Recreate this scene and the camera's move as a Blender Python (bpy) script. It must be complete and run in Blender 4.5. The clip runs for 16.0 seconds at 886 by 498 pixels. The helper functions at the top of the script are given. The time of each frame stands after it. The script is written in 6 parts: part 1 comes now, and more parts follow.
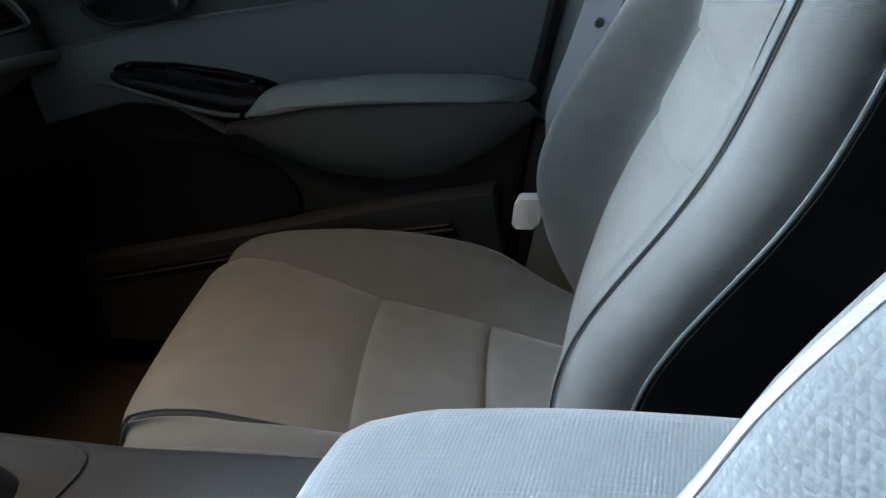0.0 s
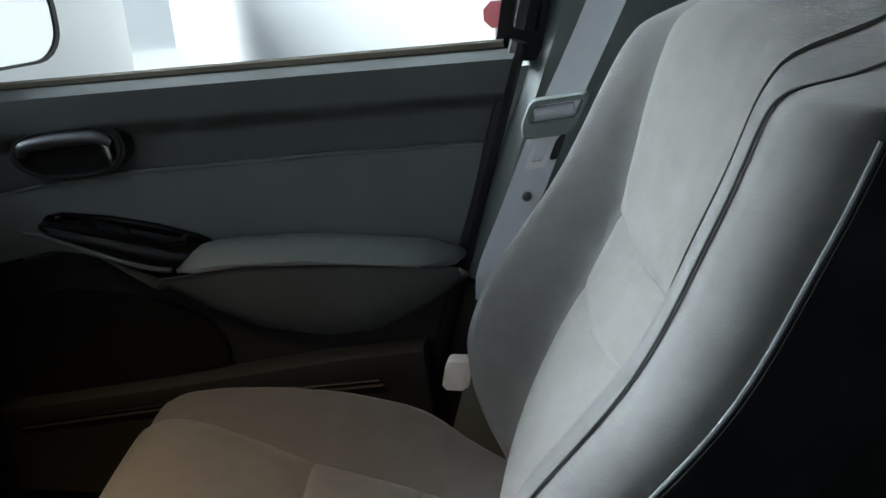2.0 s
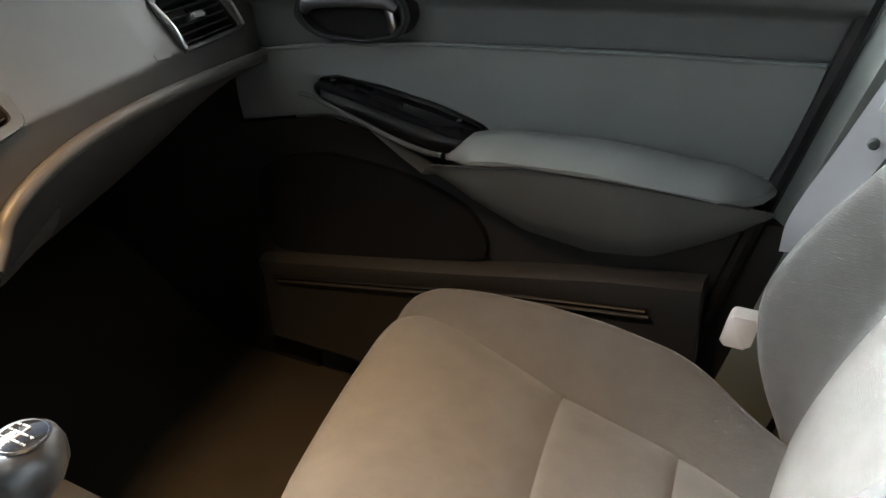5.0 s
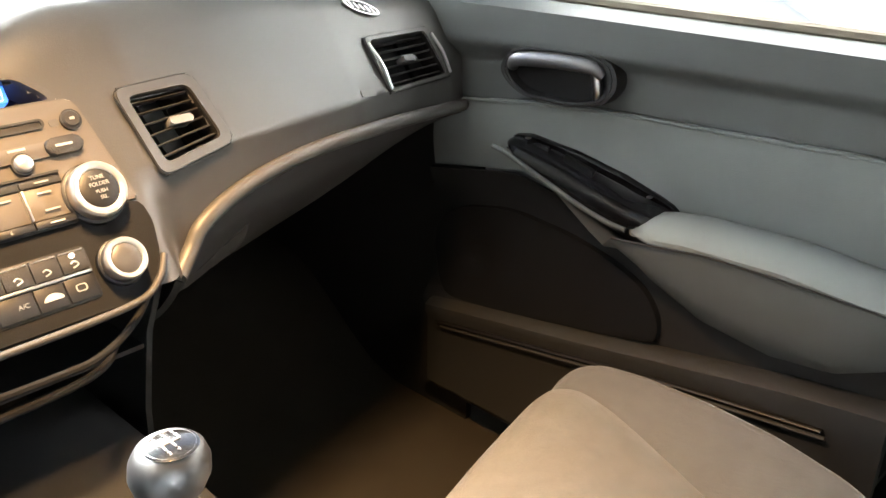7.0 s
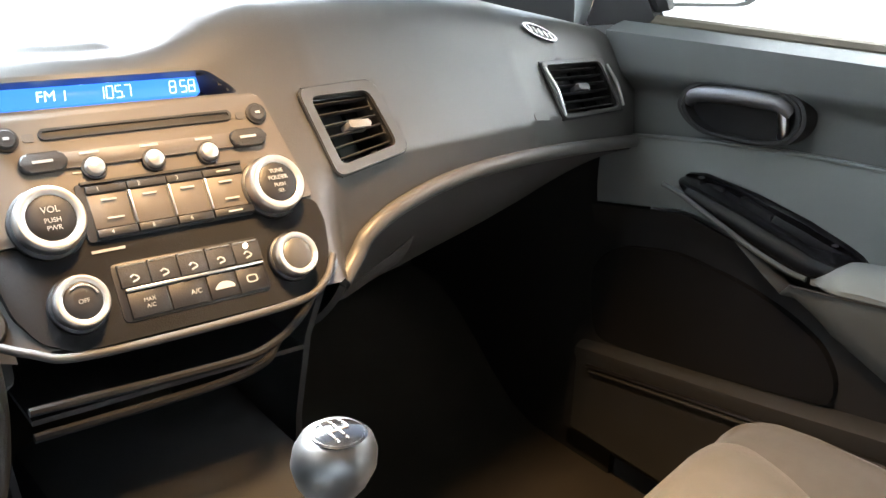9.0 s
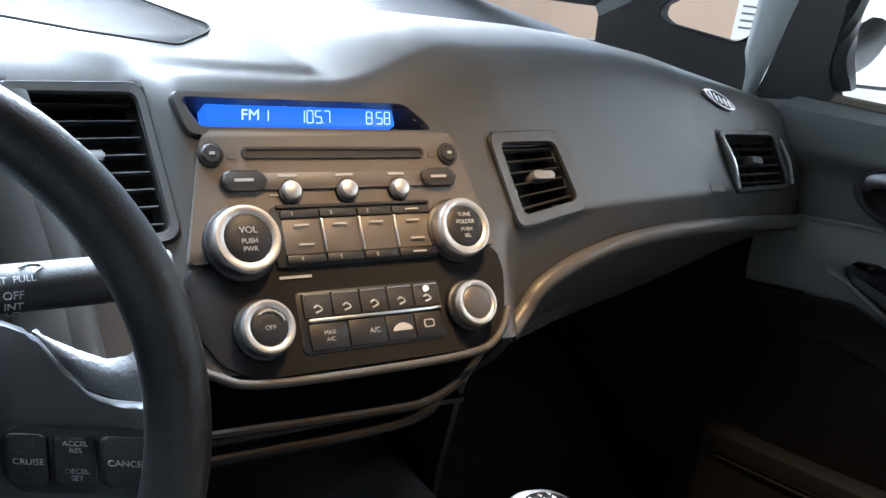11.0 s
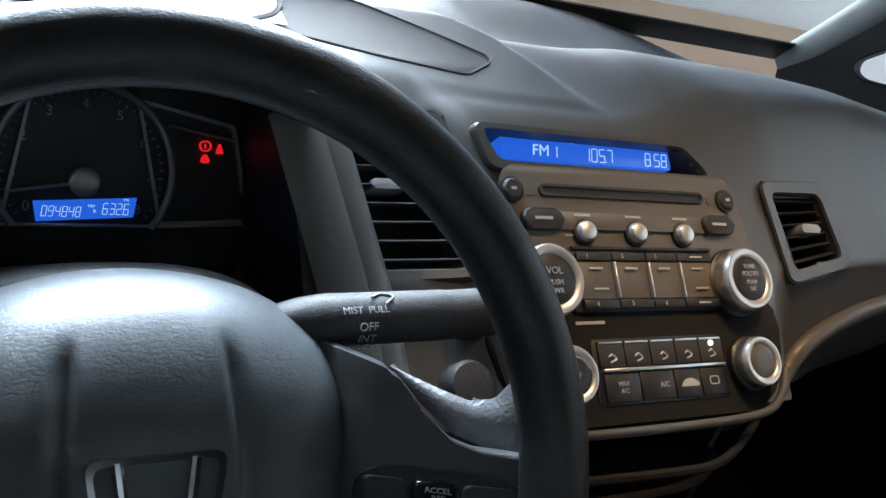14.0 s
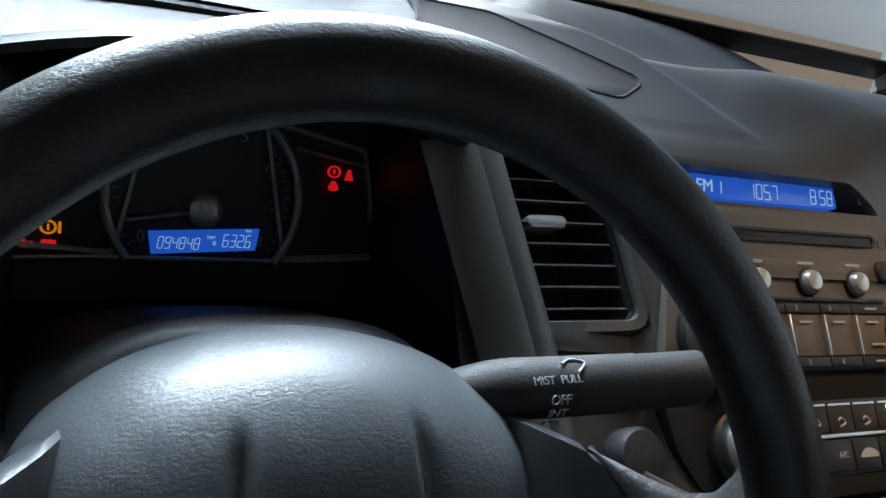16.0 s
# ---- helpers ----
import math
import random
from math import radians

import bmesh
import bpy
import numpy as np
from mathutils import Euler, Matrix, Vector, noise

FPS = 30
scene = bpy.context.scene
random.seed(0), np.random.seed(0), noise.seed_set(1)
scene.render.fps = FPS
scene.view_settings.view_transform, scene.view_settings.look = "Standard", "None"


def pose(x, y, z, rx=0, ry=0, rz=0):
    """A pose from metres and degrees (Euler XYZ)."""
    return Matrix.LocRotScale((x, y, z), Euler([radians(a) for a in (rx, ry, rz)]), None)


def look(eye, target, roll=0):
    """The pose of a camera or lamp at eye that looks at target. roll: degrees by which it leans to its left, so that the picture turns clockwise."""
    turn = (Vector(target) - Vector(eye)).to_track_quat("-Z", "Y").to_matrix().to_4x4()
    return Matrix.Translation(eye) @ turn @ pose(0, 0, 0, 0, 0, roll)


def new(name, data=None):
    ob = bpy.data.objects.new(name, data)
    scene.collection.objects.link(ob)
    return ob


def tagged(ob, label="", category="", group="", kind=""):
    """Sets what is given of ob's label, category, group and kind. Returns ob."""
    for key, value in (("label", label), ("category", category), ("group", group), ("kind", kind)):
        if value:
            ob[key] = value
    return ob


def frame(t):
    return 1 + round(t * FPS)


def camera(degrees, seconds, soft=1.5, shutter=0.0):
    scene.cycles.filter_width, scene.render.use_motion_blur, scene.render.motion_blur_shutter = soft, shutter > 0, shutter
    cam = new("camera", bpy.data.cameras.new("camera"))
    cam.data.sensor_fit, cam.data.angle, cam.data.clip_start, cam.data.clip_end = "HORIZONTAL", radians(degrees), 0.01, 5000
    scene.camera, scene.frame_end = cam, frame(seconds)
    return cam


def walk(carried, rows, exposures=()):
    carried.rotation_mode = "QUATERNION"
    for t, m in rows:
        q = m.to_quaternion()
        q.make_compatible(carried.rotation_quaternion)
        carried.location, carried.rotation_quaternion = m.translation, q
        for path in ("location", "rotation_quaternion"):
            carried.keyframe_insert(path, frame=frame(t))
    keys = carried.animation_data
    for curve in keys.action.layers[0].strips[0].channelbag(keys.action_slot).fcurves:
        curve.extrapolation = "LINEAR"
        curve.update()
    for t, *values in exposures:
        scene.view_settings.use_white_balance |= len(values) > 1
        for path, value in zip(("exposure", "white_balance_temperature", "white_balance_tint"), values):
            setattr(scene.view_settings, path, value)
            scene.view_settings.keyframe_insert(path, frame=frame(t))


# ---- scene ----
cam = camera(51.7, 16.0)
PATH = [
    (0, (-0.382, -0.756, 0.752), (1.346, -0.175, -0.069), -7.0),
    (0.5, (-0.378, -0.76, 0.765), (1.391, -0.256, -0.021), -6.6),
    (1, (-0.384, -0.761, 0.792), (1.426, -0.306, 0.075), -6.0),
    (1.5, (-0.39, -0.763, 0.815), (1.452, -0.34, 0.162), -4.6),
    (2, (-0.375, -0.748, 0.831), (1.474, -0.334, 0.19), -4.4),
    (2.5, (-0.337, -0.726, 0.842), (1.463, -0.312, 0.075), -2.9),
    (3, (-0.295, -0.71, 0.84), (1.474, -0.301, 0.002), -2.2),
    (3.5, (-0.267, -0.704, 0.842), (1.452, -0.173, -0.031), -1.3),
    (4, (-0.261, -0.684, 0.857), (1.374, -0.008, -0.076), -1.9),
    (4.2, (-0.265, -0.676, 0.87), (1.341, 0.035, -0.087), -1.7),
    (6.3, (-0.238, -0.657, 0.861), (1.214, 0.449, 0.044), 0.2),
    (6.5, (-0.241, -0.656, 0.867), (1.185, 0.476, 0.041), 1.3),
    (7, (-0.24, -0.649, 0.868), (1.129, 0.547, 0.035), 2.4),
    (7.5, (-0.236, -0.634, 0.851), (1.079, 0.652, 0.065), 2.2),
    (8, (-0.241, -0.626, 0.844), (1.02, 0.724, 0.078), 3.4),
    (8.2, (-0.24, -0.626, 0.839), (1.002, 0.743, 0.075), 3.4),
    (10.3, (-0.286, -0.568, 0.804), (0.822, 0.966, 0.155), 5.8),
    (10.5, (-0.288, -0.559, 0.804), (0.808, 0.983, 0.158), 7.0),
    (11, (-0.305, -0.54, 0.806), (0.776, 1.015, 0.162), 8.5),
    (11.5, (-0.318, -0.524, 0.794), (0.73, 1.068, 0.189), 8.9),
    (12, (-0.335, -0.51, 0.787), (0.683, 1.107, 0.196), 9.3),
    (12.5, (-0.355, -0.502, 0.783), (0.638, 1.129, 0.186), 9.5),
    (13, (-0.381, -0.481, 0.775), (0.606, 1.16, 0.198), 9.5),
    (13.5, (-0.406, -0.458, 0.772), (0.578, 1.188, 0.203), 10.1),
    (14, (-0.428, -0.433, 0.767), (0.556, 1.214, 0.203), 10.5),
    (14.5, (-0.446, -0.399, 0.762), (0.545, 1.246, 0.204), 11.9),
    (15, (-0.461, -0.383, 0.76), (0.518, 1.271, 0.207), 12.2),
    (15.5, (-0.458, -0.37, 0.756), (0.489, 1.301, 0.2), 11.6),
    (16, (-0.466, -0.334, 0.755), (0.483, 1.334, 0.192), 11.8),
]
EXPOSURE = [
    (0.0, 0.95, 5350, 2), (1.0, 1.0, 5450, 4), (2.0, 0.9, 5900, 5), (3.0, 1.0, 6000, 6), (4.2, 1.5, 6200, 8),
    (6.3, 3.1, 6800, 10), (7.3, 3.4, 6700, 10), (8.2, 3.4, 6600, 10), (10.3, 2.25, 5700, 9), (12.0, 1.6, 5650, 9), (14.0, 1.0, 5800, 8), (16.0, 0.35, 5900, 8),
]
walk(cam, [(t, look(eye, target, roll)) for t, eye, target, roll in PATH], EXPOSURE)

# ---- light ----
world = bpy.data.worlds.new("sky")
scene.world = world
world.use_nodes = True
wt = world.node_tree
sky = wt.nodes.new("ShaderNodeTexSky")
sky.sky_type, sky.sun_disc = "NISHITA", False
sky.sun_elevation, sky.sun_rotation = radians(24), radians(13)
wt.links.new(sky.outputs[0], wt.nodes["Background"].inputs[0])
wt.nodes["Background"].inputs[1].default_value = 0.05
sun = new("sun", bpy.data.lights.new("sun", "SUN"))
sun.data.energy, sun.data.angle, sun.data.color = 3.4, radians(26), (0.96, 0.98, 1.0)
sun.matrix_world = look((0.206 * 5, 0.890 * 5, 0.407 * 5), (0, 0, 0))


# area lamp added in the windscreen to brighten the airbag cover, standing in for sky
dw = new("windscreen_fill", bpy.data.lights.new("windscreen_fill", "AREA"))
dw.data.shape, dw.data.size, dw.data.size_y = "RECTANGLE", 0.42, 0.20
dw.data.spread, dw.data.energy, dw.data.color = radians(70), 1.7, (0.84, 0.93, 1.0)
dw.matrix_world = look((-0.31, 0.25, 0.985), (-0.33, -0.07, 0.58))
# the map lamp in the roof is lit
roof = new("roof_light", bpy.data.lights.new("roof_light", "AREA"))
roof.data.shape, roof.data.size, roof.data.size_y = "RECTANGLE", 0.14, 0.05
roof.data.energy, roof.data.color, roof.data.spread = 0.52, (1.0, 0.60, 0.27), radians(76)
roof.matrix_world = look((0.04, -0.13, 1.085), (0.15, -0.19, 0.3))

# ---- materials ----
def material(name, color, rough=0.6, metal=0.0, grain=0.0, grain_size=600.0, vary=0.12, vary_size=9.0, sheen=0.0, coat=0.0, spec=0.5):
    m = bpy.data.materials.new(name)
    m.use_nodes = True
    t = m.node_tree
    b = t.nodes["Principled BSDF"]
    b.inputs["Roughness"].default_value, b.inputs["Metallic"].default_value = rough, metal
    b.inputs["Sheen Weight"].default_value, b.inputs["Coat Weight"].default_value = sheen, coat
    b.inputs["Specular IOR Level"].default_value = spec
    co = t.nodes.new("ShaderNodeTexCoord")
    big, fine = t.nodes.new("ShaderNodeTexNoise"), t.nodes.new("ShaderNodeTexNoise")
    big.inputs["Scale"].default_value, fine.inputs["Scale"].default_value = vary_size, grain_size
    big.inputs["Detail"].default_value = 5
    for n in (big, fine):
        t.links.new(co.outputs["Object"], n.inputs["Vector"])
    mix = t.nodes.new("ShaderNodeMix")
    mix.data_type = "RGBA"
    mix.inputs["A"].default_value = (*[c * (1 - vary) for c in color], 1)
    mix.inputs["B"].default_value = (*[min(1, c * (1 + vary)) for c in color], 1)
    add = t.nodes.new("ShaderNodeMath")
    add.operation = "ADD"
    add.inputs[1].default_value = 0.0
    half = t.nodes.new("ShaderNodeMath")
    half.operation = "MULTIPLY_ADD"
    half.inputs[1].default_value, half.inputs[2].default_value = 0.35, 0.0
    t.links.new(fine.outputs["Fac"], half.inputs[0])
    t.links.new(big.outputs["Fac"], add.inputs[0])
    t.links.new(half.outputs[0], add.inputs[1])
    shift = t.nodes.new("ShaderNodeMath")
    shift.operation = "SUBTRACT"
    shift.inputs[1].default_value = 0.17
    t.links.new(add.outputs[0], shift.inputs[0])
    t.links.new(shift.outputs[0], mix.inputs["Factor"])
    t.links.new(mix.outputs["Result"], b.inputs["Base Color"])
    if grain:
        bump = t.nodes.new("ShaderNodeBump")
        bump.inputs["Strength"].default_value, bump.inputs["Distance"].default_value = grain, 0.0006
        t.links.new(fine.outputs["Fac"], bump.inputs["Height"])
        t.links.new(bump.outputs[0], b.inputs["Normal"])
    return m


def woven(name, color, scale=330.0):
    """Knitted seat cloth with rows of small dashes."""
    m = material(name, color, 0.95, grain=0.25, grain_size=1500, sheen=0.25, spec=0.15)
    t = m.node_tree
    b = t.nodes["Principled BSDF"]
    co = t.nodes.new("ShaderNodeTexCoord")
    mp = t.nodes.new("ShaderNodeMapping")
    mp.inputs["Scale"].default_value = (scale * 0.75, scale * 1.25, scale * 1.25)
    t.links.new(co.outputs["Object"], mp.inputs["Vector"])
    v = t.nodes.new("ShaderNodeTexVoronoi")
    v.inputs["Scale"].default_value, v.inputs["Randomness"].default_value = 1.0, 0.15
    t.links.new(mp.outputs[0], v.inputs["Vector"])
    bump = t.nodes.new("ShaderNodeBump")
    bump.inputs["Strength"].default_value, bump.inputs["Distance"].default_value = 0.55, 0.0012
    bump.invert = True
    t.links.new(v.outputs["Distance"], bump.inputs["Height"])
    t.links.new(bump.outputs[0], b.inputs["Normal"])
    return m


def napped(name, color, vary=0.2):
    """Velour: a short pile with brushed patches and faint ribs."""
    m = material(name, color, 0.95, grain=0.6, grain_size=1100, vary=vary, vary_size=38, sheen=0.35, spec=0.12)
    t = m.node_tree
    b = t.nodes["Principled BSDF"]
    b.inputs["Sheen Roughness"].default_value = 0.45
    co = t.nodes.new("ShaderNodeTexCoord")
    mp = t.nodes.new("ShaderNodeMapping")
    mp.inputs["Rotation"].default_value = (0.5, 0.0, 0.0)
    mp.inputs["Scale"].default_value = (90.0, 90.0, 620.0)
    t.links.new(co.outputs["Object"], mp.inputs["Vector"])
    ribs = t.nodes.new("ShaderNodeTexNoise")
    ribs.inputs["Scale"].default_value, ribs.inputs["Detail"].default_value = 1.0, 3.0
    t.links.new(mp.outputs[0], ribs.inputs["Vector"])
    first = b.inputs["Normal"].links[0].from_node
    bump = t.nodes.new("ShaderNodeBump")
    bump.inputs["Strength"].default_value, bump.inputs["Distance"].default_value = 0.35, 0.0010
    t.links.new(ribs.outputs["Fac"], bump.inputs["Height"])
    t.links.new(first.outputs[0], bump.inputs["Normal"])
    t.links.new(bump.outputs[0], b.inputs["Normal"])
    return m


def wrinkled(name, color, rough, size, depth, strength, vary=0.08):
    """Grained artificial leather: fine creases that run into each other."""
    m = material(name, color, rough, grain=0.15, grain_size=1600, vary=vary)
    t = m.node_tree
    b = t.nodes["Principled BSDF"]
    co = t.nodes.new("ShaderNodeTexCoord")
    mp = t.nodes.new("ShaderNodeMapping")
    mp.inputs["Scale"].default_value = (0.55, 1.0, 1.0)
    t.links.new(co.outputs["Object"], mp.inputs["Vector"])
    n = t.nodes.new("ShaderNodeTexNoise")
    n.inputs["Scale"].default_value, n.inputs["Detail"].default_value, n.inputs["Distortion"].default_value = size, 2.5, 0.8
    t.links.new(mp.outputs[0], n.inputs["Vector"])
    ramp = t.nodes.new("ShaderNodeValToRGB")
    ramp.color_ramp.elements[0].position, ramp.color_ramp.elements[1].position = 0.36, 0.60
    t.links.new(n.outputs["Fac"], ramp.inputs[0])
    first = b.inputs["Normal"].links[0].from_node
    bump = t.nodes.new("ShaderNodeBump")
    bump.inputs["Strength"].default_value, bump.inputs["Distance"].default_value = strength, depth
    t.links.new(ramp.outputs[0], bump.inputs["Height"])
    t.links.new(first.outputs[0], bump.inputs["Normal"])
    t.links.new(bump.outputs[0], b.inputs["Normal"])
    return m


def glow(name, color, strength):
    m = bpy.data.materials.new(name)
    m.use_nodes = True
    b = m.node_tree.nodes["Principled BSDF"]
    b.inputs["Base Color"].default_value = (*[c * 0.3 for c in color], 1)
    b.inputs["Emission Color"].default_value = (*color, 1)
    b.inputs["Emission Strength"].default_value = strength
    b.inputs["Roughness"].default_value = 0.25
    return m


def glassy(name):
    m = bpy.data.materials.new(name)
    m.use_nodes = True
    b = m.node_tree.nodes["Principled BSDF"]
    b.inputs["Transmission Weight"].default_value, b.inputs["Roughness"].default_value = 1.0, 0.0
    b.inputs["IOR"].default_value, b.inputs["Base Color"].default_value = 1.05, (0.93, 0.97, 0.95, 1)
    return m


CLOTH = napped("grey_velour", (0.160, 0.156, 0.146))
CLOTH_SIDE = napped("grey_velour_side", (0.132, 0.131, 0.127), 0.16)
KNIT = woven("grey_knit", (0.17, 0.182, 0.192))
DARKCLOTH = material("black_cloth", (0.012, 0.012, 0.0125), 0.95, grain=0.5, grain_size=900, vary=0.15, spec=0.1)
SEAM = material("dark_thread", (0.035, 0.036, 0.038), 0.9, grain=0.6, grain_size=1500)
DARK = material("charcoal_plastic", (0.015, 0.015, 0.0155), 0.62, grain=0.5, grain_size=900, vary=0.2)
CLIMATE = material("matt_black_panel", (0.010, 0.010, 0.0105), 0.75, grain=0.3, grain_size=900, vary=0.15, spec=0.15)
BLACK = material("black_plastic", (0.008, 0.008, 0.009), 0.45, grain=0.2, grain_size=700)
GLOSS = material("piano_black", (0.006, 0.006, 0.007), 0.12, vary=0.05, coat=0.4)
DASH = material("grained_dash_plastic", (0.052, 0.050, 0.047), 0.40, grain=0.14, grain_size=750, vary=0.08, spec=0.75)
LINING = material("grey_door_plastic", (0.095, 0.104, 0.103), 0.6, grain=0.5, grain_size=800, vary=0.10)
DOORCLOTH = material("door_cloth", (0.185, 0.202, 0.20), 0.95, grain=0.5, grain_size=1100, vary=0.10, sheen=0.15, spec=0.15)
STRIP = material("light_grey_trim", (0.085, 0.082, 0.077), 0.4, grain=0.2, grain_size=600, vary=0.06)
PANEL = material("taupe_metallic_panel", (0.110, 0.096, 0.081), 0.48, metal=0.15, grain=0.12, grain_size=1400, vary=0.06)
SILVER = material("satin_silver", (0.62, 0.62, 0.62), 0.28, metal=1.0, vary=0.04)
CHROME = material("chrome", (0.75, 0.75, 0.76), 0.1, metal=1.0, vary=0.03)
LEATHER = wrinkled("black_leather", (0.008, 0.0085, 0.009), 0.38, 800, 0.0004, 0.28, 0.12)
PADSKIN = wrinkled("grained_airbag_skin", (0.062, 0.068, 0.073), 0.40, 620, 0.0004, 0.24)
CARPET = material("dark_carpet", (0.050, 0.044, 0.036), 1.0, grain=1.0, grain_size=700, vary=0.3, spec=0.1)
WEB = material("grey_webbing", (0.60, 0.62, 0.66), 0.55, grain=0.6, grain_size=1200, vary=0.08)
PALE = material("pale_pillar_trim", (0.30, 0.33, 0.34), 0.7, grain=0.4, grain_size=800, vary=0.06)
PILLAR = material("pillar_plastic", (0.10, 0.115, 0.112), 0.6, grain=0.4, grain_size=800, vary=0.08)
PRINT = material("white_print", (0.38, 0.38, 0.37), 0.5, vary=0.05)
FAINT = material("worn_print", (0.28, 0.28, 0.28), 0.6, vary=0.2)
WHITE = material("white_plastic", (0.8, 0.8, 0.8), 0.4, vary=0.03)
HEADLINER = material("light_headliner", (0.30, 0.30, 0.285), 0.95, grain=0.4, grain_size=900, vary=0.06)
BLUE = glow("blue_screen", (0.035, 0.15, 0.80), 0.36)
LITE = glow("pale_segments", (0.55, 0.80, 1.0), 0.38)
RED = glow("red_lamp", (1.0, 0.015, 0.02), 0.35)
AMBER = glow("amber_lamp", (1.0, 0.30, 0.01), 0.35)
LED = glow("indicator_lamp", (1.0, 0.75, 0.5), 1.2)
GLASS = glassy("clear_glass")
# dash plastic again, darkened to paint in the shade low on the dashboard
SHADEDASH = material("shaded_dash_plastic", (0.042, 0.040, 0.038), 0.55, grain=0.4, grain_size=750, vary=0.10)
LOWER = material("dark_door_plastic", (0.033, 0.034, 0.033), 0.6, grain=0.5, grain_size=800, vary=0.12)
SATIN = material("satin_black", (0.008, 0.008, 0.009), 0.22, vary=0.05, spec=0.25)
CONCRETE = material("pale_concrete", (0.62, 0.6, 0.57), 0.9, grain=0.6, grain_size=60, vary=0.12, vary_size=1.5)
TAN = material("tan_render", (0.55, 0.40, 0.28), 0.9, grain=0.4, grain_size=60, vary=0.10, vary_size=1.5)
SLAT = material("vent_slat_plastic", (0.03, 0.03, 0.031), 0.36, vary=0.1)
THUMB = material("dark_textured_metal", (0.20, 0.20, 0.21), 0.42, metal=0.8, grain=0.8, grain_size=500, vary=0.06)
RIMS = material("satin_grey_rim", (0.30, 0.30, 0.29), 0.38, metal=0.7, vary=0.05)
LIDSKIN = material("matt_lid_plastic", (0.030, 0.029, 0.028), 0.75, grain=0.3, grain_size=800, vary=0.08, spec=0.2)
RINGS = material("satin_ring", (0.60, 0.59, 0.57), 0.36, metal=0.85, vary=0.04)
BELTPOST = material("grey_green_pillar_plastic", (0.22, 0.255, 0.245), 0.5, grain=0.3, grain_size=800, vary=0.06)
KNOBMETAL = material("brushed_knob_metal", (0.19, 0.19, 0.19), 0.36, metal=0.9, vary=0.05)
SPOKE = material("satin_grey_plastic", (0.045, 0.047, 0.050), 0.32, grain=0.10, grain_size=900, vary=0.06)
SHROUD = material("column_plastic", (0.030, 0.031, 0.033), 0.42, grain=0.5, grain_size=700, vary=0.1)
RENDERED = material("white_render", (0.82, 0.815, 0.80), 0.9, grain=0.4, grain_size=60, vary=0.06, vary_size=1.5)
TAB = material("grey_tab_plastic", (0.22, 0.22, 0.22), 0.25, vary=0.08)
STEEL = material("bright_steel", (0.88, 0.88, 0.89), 0.6, metal=0.3, vary=0.04)
LENS = glow("lamp_lens", (1.0, 0.62, 0.30), 1.0)
PAINT = material("white_car_paint", (0.7, 0.71, 0.72), 0.25, coat=0.6, vary=0.03)


# ---- mesh tools ----
def part(name, bm, mat, parent=None, label="", smooth=True):
    me = bpy.data.meshes.new(name)
    bmesh.ops.recalc_face_normals(bm, faces=bm.faces)
    if smooth:
        for f in bm.faces:
            f.smooth = True
    bm.to_mesh(me)
    bm.free()
    me.materials.append(mat)
    ob = new(name, me)
    if parent is not None:
        ob.parent = parent
    if label:
        ob["label"] = label
    if smooth and len(me.polygons) < 60000:
        me.set_sharp_from_angle(angle=radians(42))
    return ob


def thing(name, label, category, at=(0, 0, 0), group="", kind=""):
    ob = new(name)
    ob.empty_display_size = 0.02
    return tagged(ob, label, category, group, kind)


def grid(rows, close_u=False, close_v=False, caps=False):
    """A mesh through rows of points."""
    bm = bmesh.new()
    vs = [[bm.verts.new(p) for p in row] for row in rows]
    n, k = len(vs), len(vs[0])
    for i in range(n if close_v else n - 1):
        for j in range(k if close_u else k - 1):
            bm.faces.new((vs[i][j], vs[i][(j + 1) % k], vs[(i + 1) % n][(j + 1) % k], vs[(i + 1) % n][j]))
    if caps:
        bm.faces.new(vs[0])
        bm.faces.new(vs[-1][::-1])
    return bm


def thicken(bm, t):
    """Gives an open sheet a back, t metres along its normals, and closed rims."""
    bmesh.ops.recalc_face_normals(bm, faces=bm.faces)
    bmesh.ops.solidify(bm, geom=list(bm.faces), thickness=t)
    return bm


def smooth_line(pts, n):
    """n points on a smooth curve through pts."""
    pts = [Vector(p) for p in pts]
    ext = [pts[0] * 2 - pts[1]] + pts + [pts[-1] * 2 - pts[-2]]
    out = []
    for q in np.linspace(0, len(pts) - 1, n):
        i = min(int(q), len(pts) - 2)
        t = q - i
        a, b, c, d = ext[i : i + 4]
        out.append(0.5 * (2 * b + (c - a) * t + (2 * a - 5 * b + 4 * c - d) * t * t + (3 * b - a - 3 * c + d) * t**3))
    return out


def tube(pts, r, n=24, sides=10, flat=1.0, up=(0, 0, 1), closed=False, taper=None):
    """A rod along a smooth curve; r across, r * flat along up."""
    line = [Vector(p) for p in pts] if closed else smooth_line(pts, n)
    k = len(line)
    rows = []
    for i, p in enumerate(line):
        d = (line[(i + 1) % k] - line[i - 1]) if closed else (line[min(i + 1, k - 1)] - line[max(i - 1, 0)])
        d.normalize()
        a = d.cross(Vector(up)).normalized()
        b = a.cross(d).normalized()
        s = taper(i / (k - 1)) if taper else 1.0
        rows.append([p + (a * math.cos(w) + b * math.sin(w) * flat) * r * s for w in np.linspace(0, 2 * math.pi, sides, endpoint=False)])
    return grid(rows, close_u=True, close_v=closed, caps=not closed)


